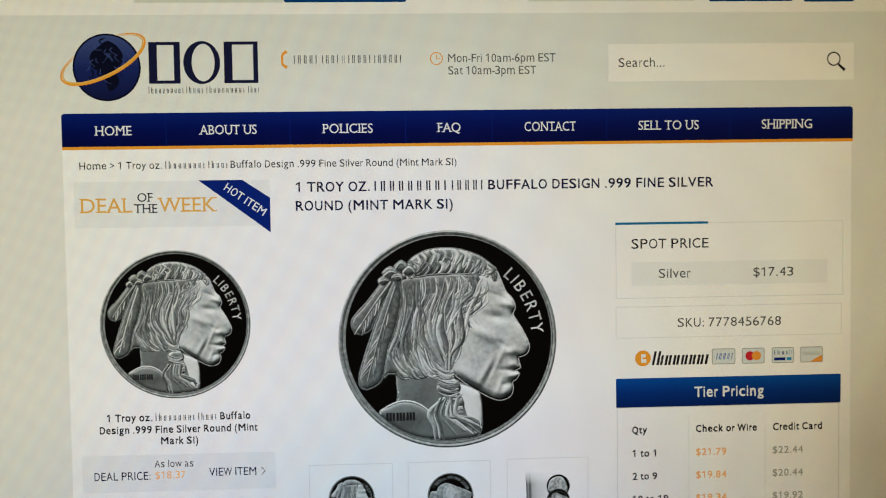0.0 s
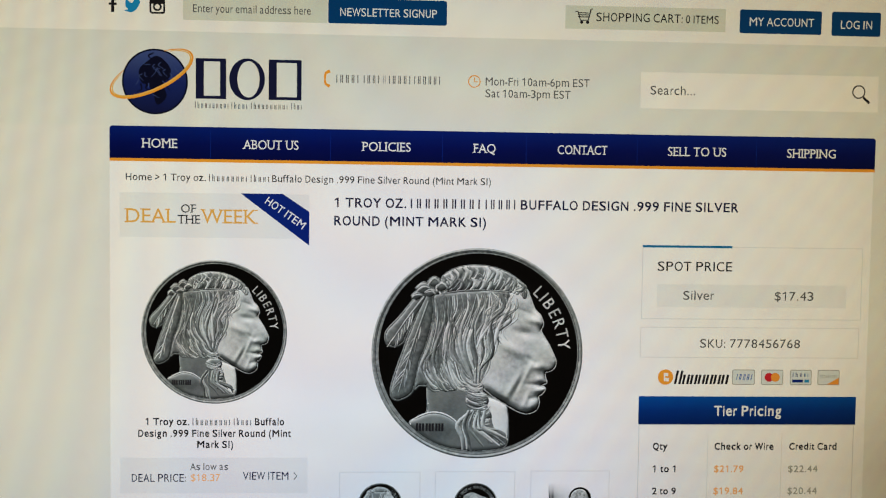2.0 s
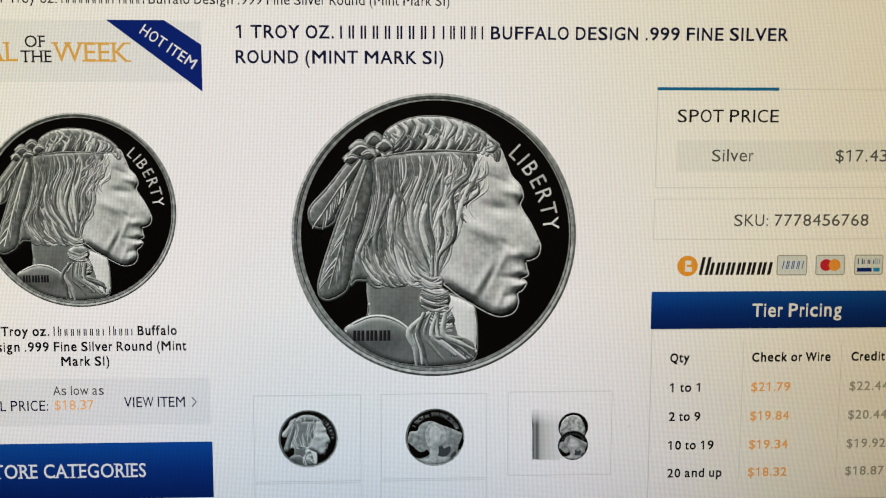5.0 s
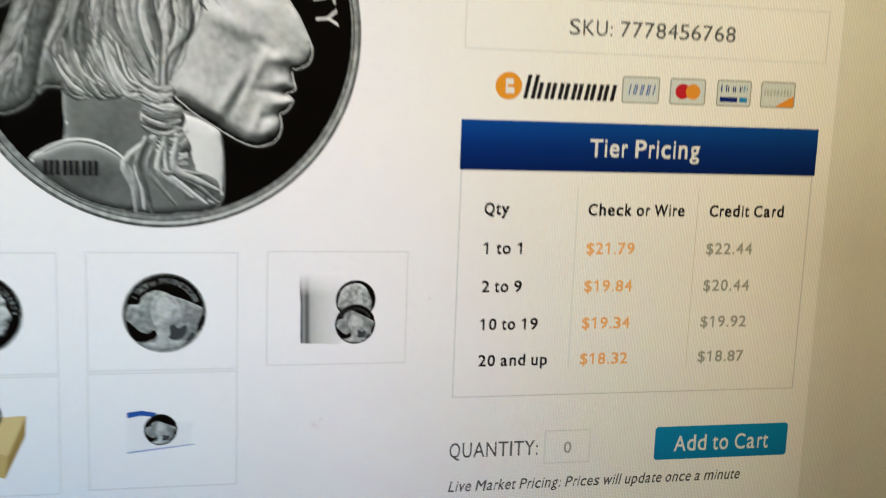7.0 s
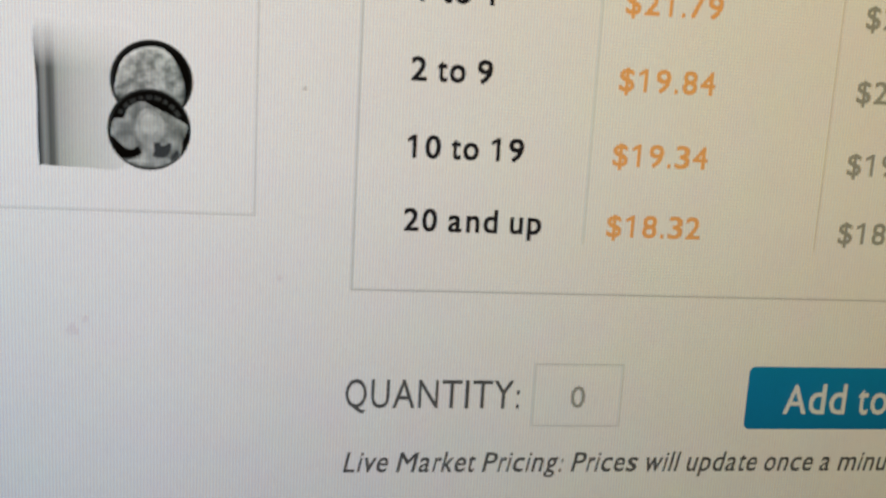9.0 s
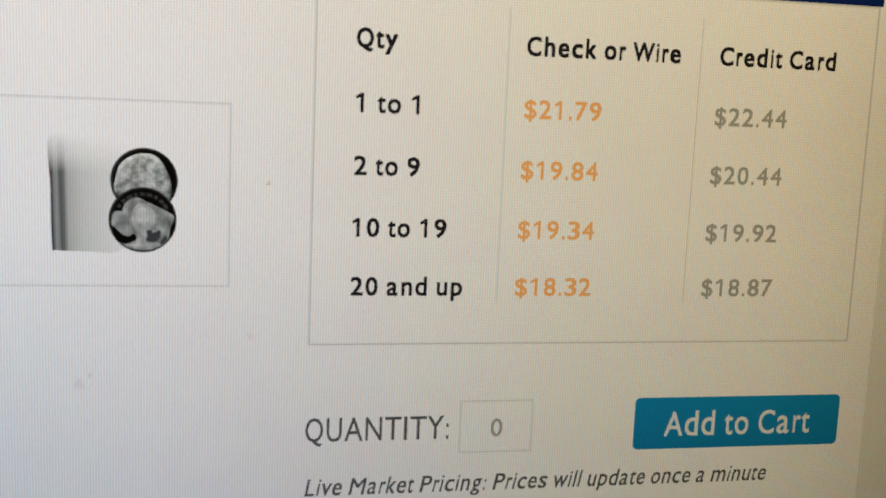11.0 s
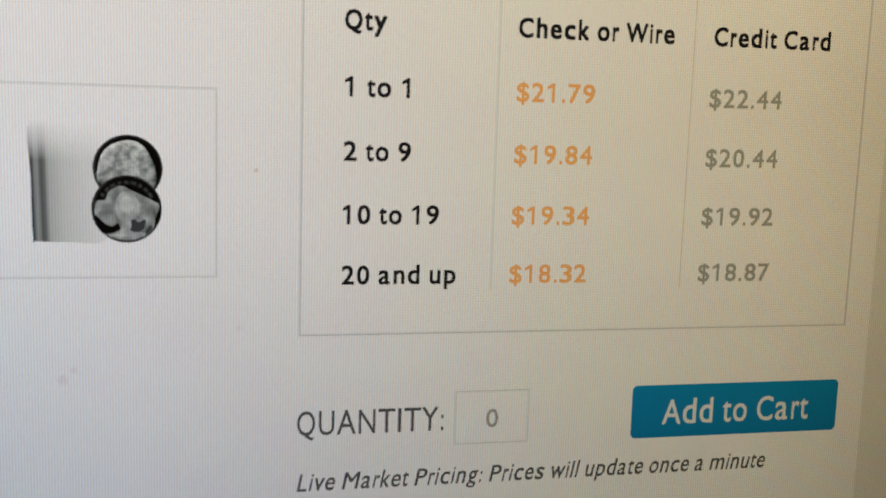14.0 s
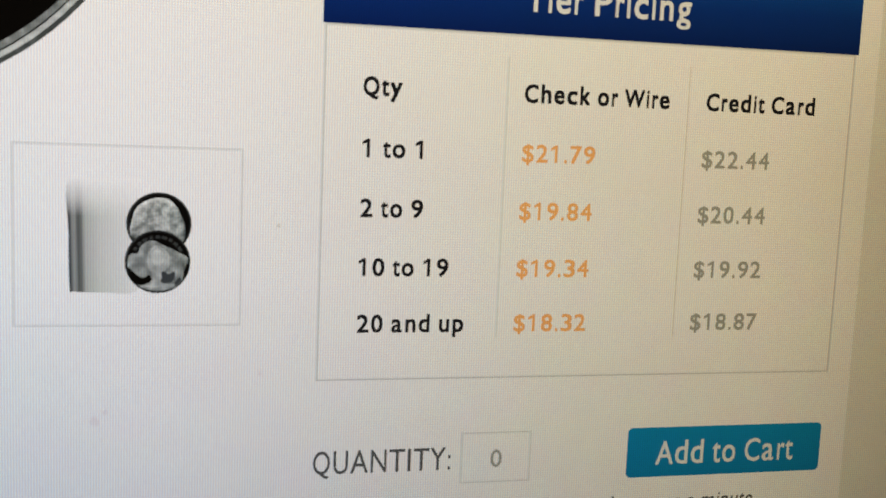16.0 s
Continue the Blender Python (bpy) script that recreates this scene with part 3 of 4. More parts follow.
part("clock_pointer", ribbon(bmesh.new(), [(544, -81), (544, -75), (549, -75)], 1.4, 1.4, 4), ORANGE, hours)
words("Mon-Fri 10am-6pm EST", 561, 720, -70, 12, INK_GREY, hours, weight=0.003)
words("Sat 10am-3pm EST", 561, 691, -52, 12, INK_GREY, hours, weight=0.003)
search = thing("search_box", 985, -40, "white search field with a magnifier icon", "text field")
part("field", plate(799, -95, 1171, -40, 3), TOP_BAR, search)
words("Search...", 814, 883, -61, 13, INK_GREY, search, weight=0.003)
part("magnifier_ring", ring_of(oval(1140, -71, 10.5, 10.5, 32), oval(1140, -71, 8.6, 8.6, 32), 5), INK, search)
part("magnifier_handle", ribbon(bmesh.new(), [(1147, -63), (1157, -54)], 3.4, 4.4, 5), INK, search)

# ---- page: white sheet and navigation bar ----
content = thing("page_sheet", 585, V1, "white content sheet of the page on a pale grey ground", "page sheet")
part("sheet", plate(0, 52, 1168, V1, 1), WHITE, content)

nav = thing("navigation_bar", 585, 52, "dark blue navigation bar with white menu words, orange line below", "navigation bar")
k = sheet(bmesh.new(), [(0, 48), (0, 4), (1.2, 1.2), (4, 0), (1166, 0), (1168.8, 1.2), (1170, 4), (1170, 48)], 2)
part("bar", k, NAVY, nav)
part("orange_line", plate(0, 48, 1170, 52.5, 2), ORANGE, nav)
for s, u0, u1 in (("HOME", 48.5, 100), ("ABOUT US", 198, 280), ("POLICIES", 376.5, 449), ("FAQ", 545, 578), ("CONTACT", 673, 749.5), ("SELL TO US", 843.5, 934.5), ("SHIPPING", 1030, 1107)):
    words(s, u0, u1, 32, 13.5, INK_WHITE, nav, weight=0.0, serif=True)
for u in (149, 328, 497, 625, 796, 982):
    part("divider", plate(u - 0.4, 4, u + 0.4, 46, 2.5), NAVY_FLAT, nav)

crumb = thing("breadcrumb_line", 298, 84, "thin dark breadcrumb text line", "text line")
words("Home > 1 Troy oz.", 24, 142, 81, 10.5, INK, crumb)
bars(147, 204, 81, 10.5, 8, INK, crumb)
bars(209, 237, 81, 10.5, 4, INK, crumb)
words("Buffalo Design .999 Fine Silver Round (Mint Mark SI)", 241, 571.5, 81, 10.5, INK, crumb)

# ---- pictures of coins ----
def hull(points, cu, cv, r, steps=4):
    return [(cu + x * r, cv - y * r) for x, y in smooth(points, True, steps)]


def front_normals(bm):
    for f in bm.faces:
        f.normal_update()
        if f.normal.y > 0:
            f.normal_flip()
    return bm


def coin_disc(parent, cu, cv, r, layer, fine=True):
    n = 96 if fine else 40
    rim = RIM if r > 30 else DARK
    bm = bmesh.new()
    for k in range(n):
        a, b = 2 * math.pi * k / n, 2 * math.pi * (k + 1) / n
        for (r0, h0), (r1, h1) in (((1.0, 0.0), (0.984, 0.014)), ((0.984, 0.014), (0.966, 0.0))):
            bm.faces.new([bm.verts.new(at(cu + q * r * math.cos(w), cv + q * r * math.sin(w), layer) - Vector((0, h * r * P * DEPTH, 0))) for q, h, w in ((r0, h0, a), (r1, h1, a), (r1, h1, b), (r0, h0, b))])
    bmesh.ops.remove_doubles(bm, verts=bm.verts, dist=1e-7)
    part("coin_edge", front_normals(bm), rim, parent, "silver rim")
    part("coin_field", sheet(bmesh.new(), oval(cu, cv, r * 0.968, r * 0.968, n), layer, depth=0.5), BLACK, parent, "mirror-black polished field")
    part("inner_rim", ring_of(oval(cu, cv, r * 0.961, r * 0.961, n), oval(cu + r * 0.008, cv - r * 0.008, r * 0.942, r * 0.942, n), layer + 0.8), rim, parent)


def relief_patch(bm, outline, cu, cv, r, layer, lift, height, edge, cell, mat, swells=()):
    """A low rounded relief with that outline (coin radius 1), with soft swells (place, widths, height, lean in degrees) on it."""
    pts = np.array(smooth(outline, True, 4))
    lo, hi = pts.min(0), pts.max(0)
    nx, ny = int((hi[0] - lo[0]) / cell) + 2, int((hi[1] - lo[1]) / cell) + 2
    gx, gy = np.meshgrid(lo[0] + (np.arange(nx + 1) - 0.5) * cell, lo[1] + (np.arange(ny + 1) - 0.5) * cell, indexing="ij")
    q = np.stack([gx.ravel(), gy.ravel()], 1)
    a, b = pts, np.roll(pts, -1, 0)
    d, best, near = b - a, np.full(len(q), 1e9), q.copy()
    inside = np.zeros(len(q), bool)
    for k in range(len(a)):
        t = np.clip(((q - a[k]) @ d[k]) / max(d[k] @ d[k], 1e-12), 0, 1)
        p = a[k] + t[:, None] * d[k]
        dist = np.hypot(*(q - p).T)
        hit = dist < best
        best[hit], near[hit] = dist[hit], p[hit]
        cross = (a[k][1] > q[:, 1]) != (b[k][1] > q[:, 1])
        if abs(d[k][1]) > 1e-12:
            inside ^= cross & (q[:, 0] < a[k][0] + (q[:, 1] - a[k][1]) * d[k][0] / d[k][1])
    snap = ~inside | (best < cell * 0.3)
    pos, dist = np.where(snap[:, None], near, q), np.where(snap, 0, best)
    h = height * np.sqrt(np.maximum(0, 1 - (1 - np.minimum(dist / edge, 1)) ** 2))
    soft = np.minimum(dist / edge, 1)
    for x, y, sx, sy, amount, lean in swells:
        dx, dy, c, s = pos[:, 0] - x, pos[:, 1] - y, math.cos(radians(lean)), math.sin(radians(lean))
        h += soft * amount * np.exp(-((dx * c + dy * s) / sx) ** 2 - ((dy * c - dx * s) / sy) ** 2)
    ins, verts, m = inside.reshape(nx + 1, ny + 1), {}, ny + 1

    def vert(k):
        if k not in verts:
            verts[k] = bm.verts.new(at(cu + pos[k][0] * r, cv - pos[k][1] * r, layer) - Vector((0, (lift + h[k]) * r * P * DEPTH, 0)))
        return verts[k]
    for x in range(nx):
        for y in range(ny):
            if ins[x:x + 2, y:y + 2].any():
                f = bm.faces.new((vert(x * m + y), vert((x + 1) * m + y), vert((x + 1) * m + y + 1), vert(x * m + y + 1)))
                f.material_index, f.smooth = mat, True


def lock(bm, pts, w0, w1, cu, cv, r, layer, lift, mat, belly=0.0):
    """A rounded strand along pts (coin radius 1), lighter on one flank than on the other."""
    pts = smooth(pts, False, 4)
    n, rows = len(pts), []
    for i, (x, y) in enumerate(pts):
        a, b = pts[max(i - 1, 0)], pts[min(i + 1, n - 1)]
        dx, dy = b[0] - a[0], b[1] - a[1]
        ln = math.hypot(dx, dy) or 1
        s = i / (n - 1)
        w = (w0 + (w1 - w0) * s + belly * math.sin(math.pi * s)) / 2
        row = []
        for k, hh in ((-1, 0), (-0.5, 0.6), (0.3, 0.75), (1, 0)):
            row.append(bm.verts.new(at(cu + (x - dy / ln * w * k) * r, cv - (y + dx / ln * w * k) * r, layer) - Vector((0, (lift + hh * w) * r * P * DEPTH, 0))))
        rows.append(row)
    for i in range(n - 1):
        for k in range(3):
            f = bm.faces.new((rows[i][k], rows[i + 1][k], rows[i + 1][k + 1], rows[i][k + 1]))
            f.material_index, f.smooth = mat, True


def head_relief(parent, cu, cv, r, layer, count):
    """The coin's embossed motif as plain silver shapes, all in one mesh."""
    bm, rnd = bmesh.new(), random.Random(7)
    NECK_, MASS_, FACE_, HAIR_, LIT_NECK_ = range(5)
    layer += 1
    cell = 0.014 if r > 90 else 0.05

    def patch(outline, lift, height, edge, mat, swells=(), line=0.012):
        relief_patch(bm, outline, cu, cv, r, layer, lift, height, edge, cell, mat, swells)
        if r > 90 and line:
            lock(bm, [*outline, outline[0]], line, line, cu, cv, r, layer, lift + 0.004, mat)

    def band(pts, w0, w1, lift, belly=0.0, mat=HAIR_):
        lock(bm, pts, w0, w1, cu, cv, r, layer, lift, mat, belly)

    # neck, its front painted brighter as the lit side, and the shoulder
    patch([(-0.46, -0.28), (-0.2, -0.3), (0.1, -0.4), (0.26, -0.47), (0.29, -0.53), (0.304, -0.68), (0.284, -0.88), (0.1, -0.925), (-0.12, -0.925), (-0.38, -0.85), (-0.5, -0.72), (-0.47, -0.53)], 0, 0.03, 0.05, NECK_,
          ((-0.3, -0.45, 0.1, 0.15, 0.015, 0),))
    patch([(0.08, -0.42), (0.26, -0.48), (0.288, -0.55), (0.3, -0.68), (0.28, -0.86), (0.2, -0.84), (0.13, -0.6)], 0.02, 0.035, 0.1, LIT_NECK_, (), 0)
    patch([(-0.64, -0.66), (-0.56, -0.6), (-0.45, -0.56), (-0.32, -0.57), (-0.2, -0.64), (-0.14, -0.74), (-0.13, -0.91), (-0.36, -0.87), (-0.52, -0.78)], 0.03, 0.03, 0.04, NECK_, ((-0.4, -0.68, 0.2, 0.1, 0.03, 0),))
    # painted highlight along the shoulder's upper edge
    band([(-0.58, -0.615), (-0.45, -0.562), (-0.32, -0.572), (-0.2, -0.642), (-0.145, -0.74)], 0.014, 0.01, 0.07, 0.01, FACE_)
    # profile
    patch([(-0.1, 0.55), (0.15, 0.6), (0.42, 0.635), (0.49, 0.54), (0.535, 0.43), (0.595, 0.365), (0.622, 0.28), (0.602, 0.215), (0.675, 0.095), (0.735, -0.03), (0.748, -0.08), (0.73, -0.14), (0.675, -0.17), (0.645, -0.175), (0.652, -0.225),
           (0.663, -0.275), (0.615, -0.3), (0.652, -0.33), (0.62, -0.385), (0.588, -0.405), (0.595, -0.475), (0.56, -0.545), (0.47, -0.572), (0.38, -0.545), (0.26, -0.475), (0.12, -0.38), (0.02, -0.25), (-0.1, 0.2)], 0.04, 0.045, 0.06, FACE_,
          ((0.22, -0.05, 0.5, 0.27, 0.07, 100), (0.57, 0.31, 0.10, 0.03, 0.028, -15), (0.45, 0.2, 0.1, 0.04, -0.026, -12), (0.33, 0.05, 0.15, 0.05, 0.028, -28), (0.66, 0.02, 0.14, 0.035, 0.022, -62),
           (0.57, -0.12, 0.045, 0.035, 0.028, 0), (0.5, -0.05, 0.06, 0.02, -0.014, -40), (0.47, -0.17, 0.14, 0.026, 0.020, 62), (0.41, -0.26, 0.16, 0.022, -0.018, 62), (0.33, -0.32, 0.14, 0.03, 0.014, 60),
           (0.57, -0.295, 0.09, 0.016, -0.018, -8), (0.6, -0.24, 0.05, 0.025, 0.014, 0), (0.59, -0.345, 0.05, 0.02, 0.014, 0), (0.53, -0.49, 0.07, 0.05, 0.024, 0), (0.55, -0.415, 0.05, 0.018, -0.014, 10), (0.47, -0.43, 0.08, 0.02, 0.014, 70),
           (0.4, 0.5, 0.12, 0.07, 0.018, -30), (0.46, 0.4, 0.1, 0.015, -0.008, -20), (0.27, 0.4, 0.1, 0.045, -0.02, 80), (0.2, -0.34, 0.14, 0.07, 0.02, -40), (0.3, -0.1, 0.1, 0.02, -0.008, -50)))
    # hair below the band: a mass, and strands that run between a few guide lines down to the tie of the braid
    patch([(-0.42, 0.55), (-0.2, 0.585), (0.05, 0.6), (0.28, 0.585), (0.25, 0.42), (0.18, 0.28), (0.195, 0.12), (0.14, -0.02), (0.07, -0.14), (0.02, -0.28), (-0.1, -0.33), (-0.2, -0.29), (-0.27, -0.35), (-0.36, -0.3), (-0.44, -0.34), (-0.52, -0.28), (-0.6, -0.3), (-0.57, -0.14), (-0.48, 0.08), (-0.43, 0.3)],
          0.2, 0.03, 0.08, MASS_)
    guides = (((-0.43, 0.5), (-0.42, 0.3), (-0.48, 0.05), (-0.55, -0.15), (-0.5, -0.27), (-0.33, -0.3), (-0.12, -0.29)),
              ((-0.36, 0.53), (-0.33, 0.35), (-0.38, 0.12), (-0.41, -0.05), (-0.34, -0.2), (-0.2, -0.27), (-0.08, -0.28)),
              ((-0.2, 0.56), (-0.17, 0.42), (-0.24, 0.2), (-0.25, 0.02), (-0.18, -0.12), (-0.1, -0.22), (-0.04, -0.28)),
              ((0.0, 0.575), (0.0, 0.45), (-0.06, 0.27), (-0.1, 0.1), (-0.06, -0.05), (-0.03, -0.17), (-0.02, -0.28)),
              ((0.15, 0.575), (0.16, 0.47), (0.09, 0.32), (0.06, 0.15), (0.07, 0.0), (0.03, -0.14), (0.0, -0.28)),
              ((0.27, 0.56), (0.25, 0.42), (0.18, 0.28), (0.19, 0.12), (0.14, -0.02), (0.06, -0.14), (0.02, -0.28)))
    clumps = [(rnd.gauss(0, 0.042), rnd.uniform(0, 6.3), rnd.uniform(0.9, 1.7)) for _ in range(18)]
    for i in range(count * 2):
        f = 5 * (i + rnd.random()) / (count * 2)
        swing, swing_at, pace = clumps[int(f * 3.5)]
        k = min(int(f), 4)
        f -= k
        wave, turn_ = rnd.gauss(0, 0.018), rnd.uniform(0, 6.3)
        path = [(a[0] + (b[0] - a[0]) * f + wave * math.sin(turn_ + 2.1 * n_) + swing * math.sin(swing_at + pace * n_) * (0.3, 0.8, 1, 1, 0.8, 0.4, 0)[n_], a[1] + (b[1] - a[1]) * f + 0.5 * wave * math.cos(turn_ + n_)) for n_, (a, b) in enumerate(zip(guides[k], guides[k + 1]))]
        w = rnd.choice((0.010, 0.016, 0.024, 0.036))
        k0, k1 = rnd.choice(((0, 7), (0, 4), (1, 5), (2, 6), (3, 7), (1, 7)))
        band(path[k0:k1], w * 0.4, w * 0.3, 0.222 + rnd.uniform(0, 0.02), w * 0.7, MASS_ if k < 2 and rnd.random() < 0.4 else HAIR_)
    # wisps over the temple and along the lower hem
    for i in range(count // 2):
        x, y = rnd.uniform(0.16, 0.36), rnd.uniform(0.4, 0.58)
        d, bow = rnd.uniform(0.16, 0.34), rnd.uniform(-0.03, 0.05)
        band([(x, y), (x - 0.03 + bow, y - d * 0.35), (x - 0.08 - bow, y - d * 0.7), (x - 0.09 + bow * 0.5, y - d)], 0.008, 0.005, 0.24, rnd.uniform(0.01, 0.022))
        x = rnd.uniform(-0.56, -0.16)
        band([(x, rnd.uniform(-0.16, -0.05)), (x + 0.05, -0.23), (x + 0.12, -0.3 + rnd.uniform(-0.05, 0.02)), (x + rnd.uniform(0.15, 0.24), -0.31 + rnd.uniform(-0.04, 0.02))], 0.008, 0.005, 0.245, rnd.uniform(0.012, 0.026))
    # crown: the mass above the band, with short curled tufts
    top = ((-0.36, 0.68), (-0.33, 0.745), (-0.22, 0.81), (-0.09, 0.838), (0.09, 0.832), (0.27, 0.775), (0.4, 0.685), (0.425, 0.63))
    patch([*top, (0.28, 0.585), (0.05, 0.6), (-0.2, 0.585), (-0.42, 0.56)], 0.2, 0.045, 0.06, MASS_)
    for i in range(count):
        f = (i + rnd.random()) / count * 6.98
        k = int(f)
        f -= k
        x, y = top[k][0] + (top[k + 1][0] - top[k][0]) * f, top[k][1] + (top[k + 1][1] - top[k][1]) * f
        y = 0.6 + (y - 0.6) * rnd.choice((1.0, 0.98, 0.75, 0.55))
        lean = rnd.uniform(0.02, 0.09)
        band([(x - 0.01, y - 0.008), (x + lean * 0.5, y - 0.045), (x + lean * 0.3, y - 0.09), (x - lean * 0.4, max(y - 0.15, 0.6))], 0.010, 0.006, 0.25 + rnd.uniform(0, 0.02), rnd.uniform(0.012, 0.034))
    band([(-0.36, 0.565), (-0.15, 0.6), (0.1, 0.605), (0.28, 0.595), (0.42, 0.645)], 0.01, 0.008, 0.27, 0.006, MASS_)
    # feathers with their shafts and a few barbs
    for pts in ([(-0.54, 0.6), (-0.48, 0.55), (-0.58, 0.36), (-0.68, 0.17), (-0.7, 0.11), (-0.78, 0.07), (-0.85, 0.09), (-0.872, 0.17), (-0.845, 0.235), (-0.73, 0.36)],
                [(-0.5, 0.55), (-0.44, 0.56), (-0.425, 0.36), (-0.49, 0.08), (-0.53, -0.02), (-0.565, -0.15), (-0.59, -0.29), (-0.63, -0.38), (-0.73, -0.435), (-0.795, -0.42), (-0.813, -0.35), (-0.795, -0.25), (-0.73, -0.05), (-0.63, 0.23)],
                [(-0.56, -0.14), (-0.45, -0.26), (-0.46, -0.3), (-0.55, -0.3), (-0.59, -0.33)]):
        patch(pts, 0.23, 0.03, 0.05, MASS_, (), 0.022)
    for a, b, half in (((-0.47, 0.5), (-0.74, -0.36), 0.085), ((-0.51, 0.54), (-0.81, 0.12), 0.06)):
        for i in range(count // 4):
            f, side = rnd.uniform(0.25, 0.9), 1 if i % 2 else -1
            x, y = a[0] + (b[0] - a[0]) * f, a[1] + (b[1] - a[1]) * f
            wd = half * (0.4 + 0.6 * f)
            band([(x, y), (x + side * wd * 0.4 - 0.02, y - 0.05), (x + side * wd * 0.7 - 0.05, y - 0.12)], 0.012, 0.006, 0.258 + 0.004 * (i % 3), 0.004)
        band([a, ((a[0] + b[0]) / 2 - 0.01, (a[1] + b[1]) / 2), b], 0.024, 0.012, 0.275)
    # knot over the feathers
    for x, y, q in ((-0.52, 0.62, 0.075), (-0.42, 0.68, 0.065), (-0.58, 0.55, 0.055), (-0.35, 0.64, 0.065), (-0.46, 0.58, 0.06)):
        patch([(x - q, y), (x, y + q * 0.8), (x + q, y), (x, y - q * 0.8)], 0.27, 0.03, 0.05, MASS_)
        for _ in range(2):
            band([(x - q * 0.8, y - q * rnd.uniform(0, 0.5)), (x, y + q * rnd.uniform(0.1, 0.5)), (x + q * 0.8, y + q * rnd.uniform(-0.3, 0.2))], 0.014, 0.01, 0.3, 0.006)
    # braid: bound knots, then the loose tails
    for x, y, a, b in ((-0.02, -0.31, 0.085, 0.05), (0.0, -0.44, 0.11, 0.09), (0.05, -0.59, 0.09, 0.085)):
        patch([(x + a * math.cos(q * 0.9), y + b * math.sin(q * 0.9)) for q in range(7)], 0.2, 0.06, 0.07, MASS_)
        for i in range(count // 6 + 1):
            o = rnd.uniform(-0.8, 0.6) * b
            band([(x - a * 0.9, y + o + 0.03), (x, y + o - 0.01), (x + a * 0.85, y + o + rnd.uniform(-0.02, 0.05))], 0.010, 0.006, 0.262, 0.016)
    for e, w in (((-0.13, -0.91), 0.045), ((-0.05, -0.92), 0.04), ((-0.09, -0.9), 0.025), ((0.07, -0.88), 0.025), ((0.15, -0.84), 0.04), ((0.22, -0.87), 0.025), ((0.28, -0.8), 0.045), ((0.27, -0.86), 0.03), ((0.2, -0.72), 0.045)):
        mid = (-0.1 + e[0] * 0.5 + rnd.uniform(-0.02, 0.02), -0.68 + rnd.uniform(-0.02, 0.02))
        band([(-0.06 + max(e[0], 0) * 0.4 + rnd.uniform(-0.04, 0.03), -0.53), mid, ((mid[0] + e[0]) / 2 + rnd.uniform(-0.02, 0.02), (mid[1] + e[1]) / 2), e], w * 0.6, 0.014, 0.27 + rnd.uniform(0, 0.01), w * 0.5)
    for i in range(count // 8):
        x = rnd.uniform(0.08, 0.26)
        band([(x - 0.06, -0.68 - rnd.uniform(0, 0.1)), (x, -0.76), (x + 0.02, -0.85)], 0.03, 0.01, 0.262, 0.016, MASS_)
    return part("relief", front_normals(bm), [NECK, MASS, FACE, HAIR, LIT_NECK] if r > 50 else [NECK, HAIR, FACE, FACE, LIT_NECK], parent, "plain silver relief shape")


def arc_words(string, parent, cu, cv, r, a0, a1, size, mat, layer):
    """Letters set round a circle, from angle a0 to a1 (degrees clockwise from the top)."""
    for ch, a, b in layout(string, False):
        me, x0, x1 = glyphs(ch)
        ang = radians(a0 + (a1 - a0) * (a + b) / 2)
        c, s = math.cos(ang), math.sin(ang)
        o, k, w = ORIGIN[parent.name], size / CAP, (x0 + x1) / 2
        for v in me.vertices:
            x, y = (v.co.x - w) * k * 0.9, v.co.y * k
            v.co = at(cu + x * c + (r + y) * s, cv + x * s - (r + y) * c, layer) - o
        me.materials.clear()
        me.materials.append(mat)
        ob = new("letter", me)
        ob.parent = parent
        ORIGIN[ob.name] = o


def head_coin(name, cu, cv, r, label, group, fine, layer=3, lettering=True):
    ob = thing(name, cu, cv + r, label, "coin picture", group)
    coin_disc(ob, cu, cv, r, layer, fine)
    head_relief(ob, cu, cv, r, layer, 80 if r > 150 else 70 if r > 90 else 20)
    if lettering:
        arc_words("LIBERTY", ob, cu, cv, r * 0.768, 41.5, 87.0, r * 0.112, PALE, layer + 4)
    if fine:
        bars(cu - 0.575 * r, cu - 0.3 * r, cv + 0.735 * r, 0.075 * r, 3, INK, ob, layer + 16, 1.0, 0.0, "mint_bar", 0.24, 3)
    return ob


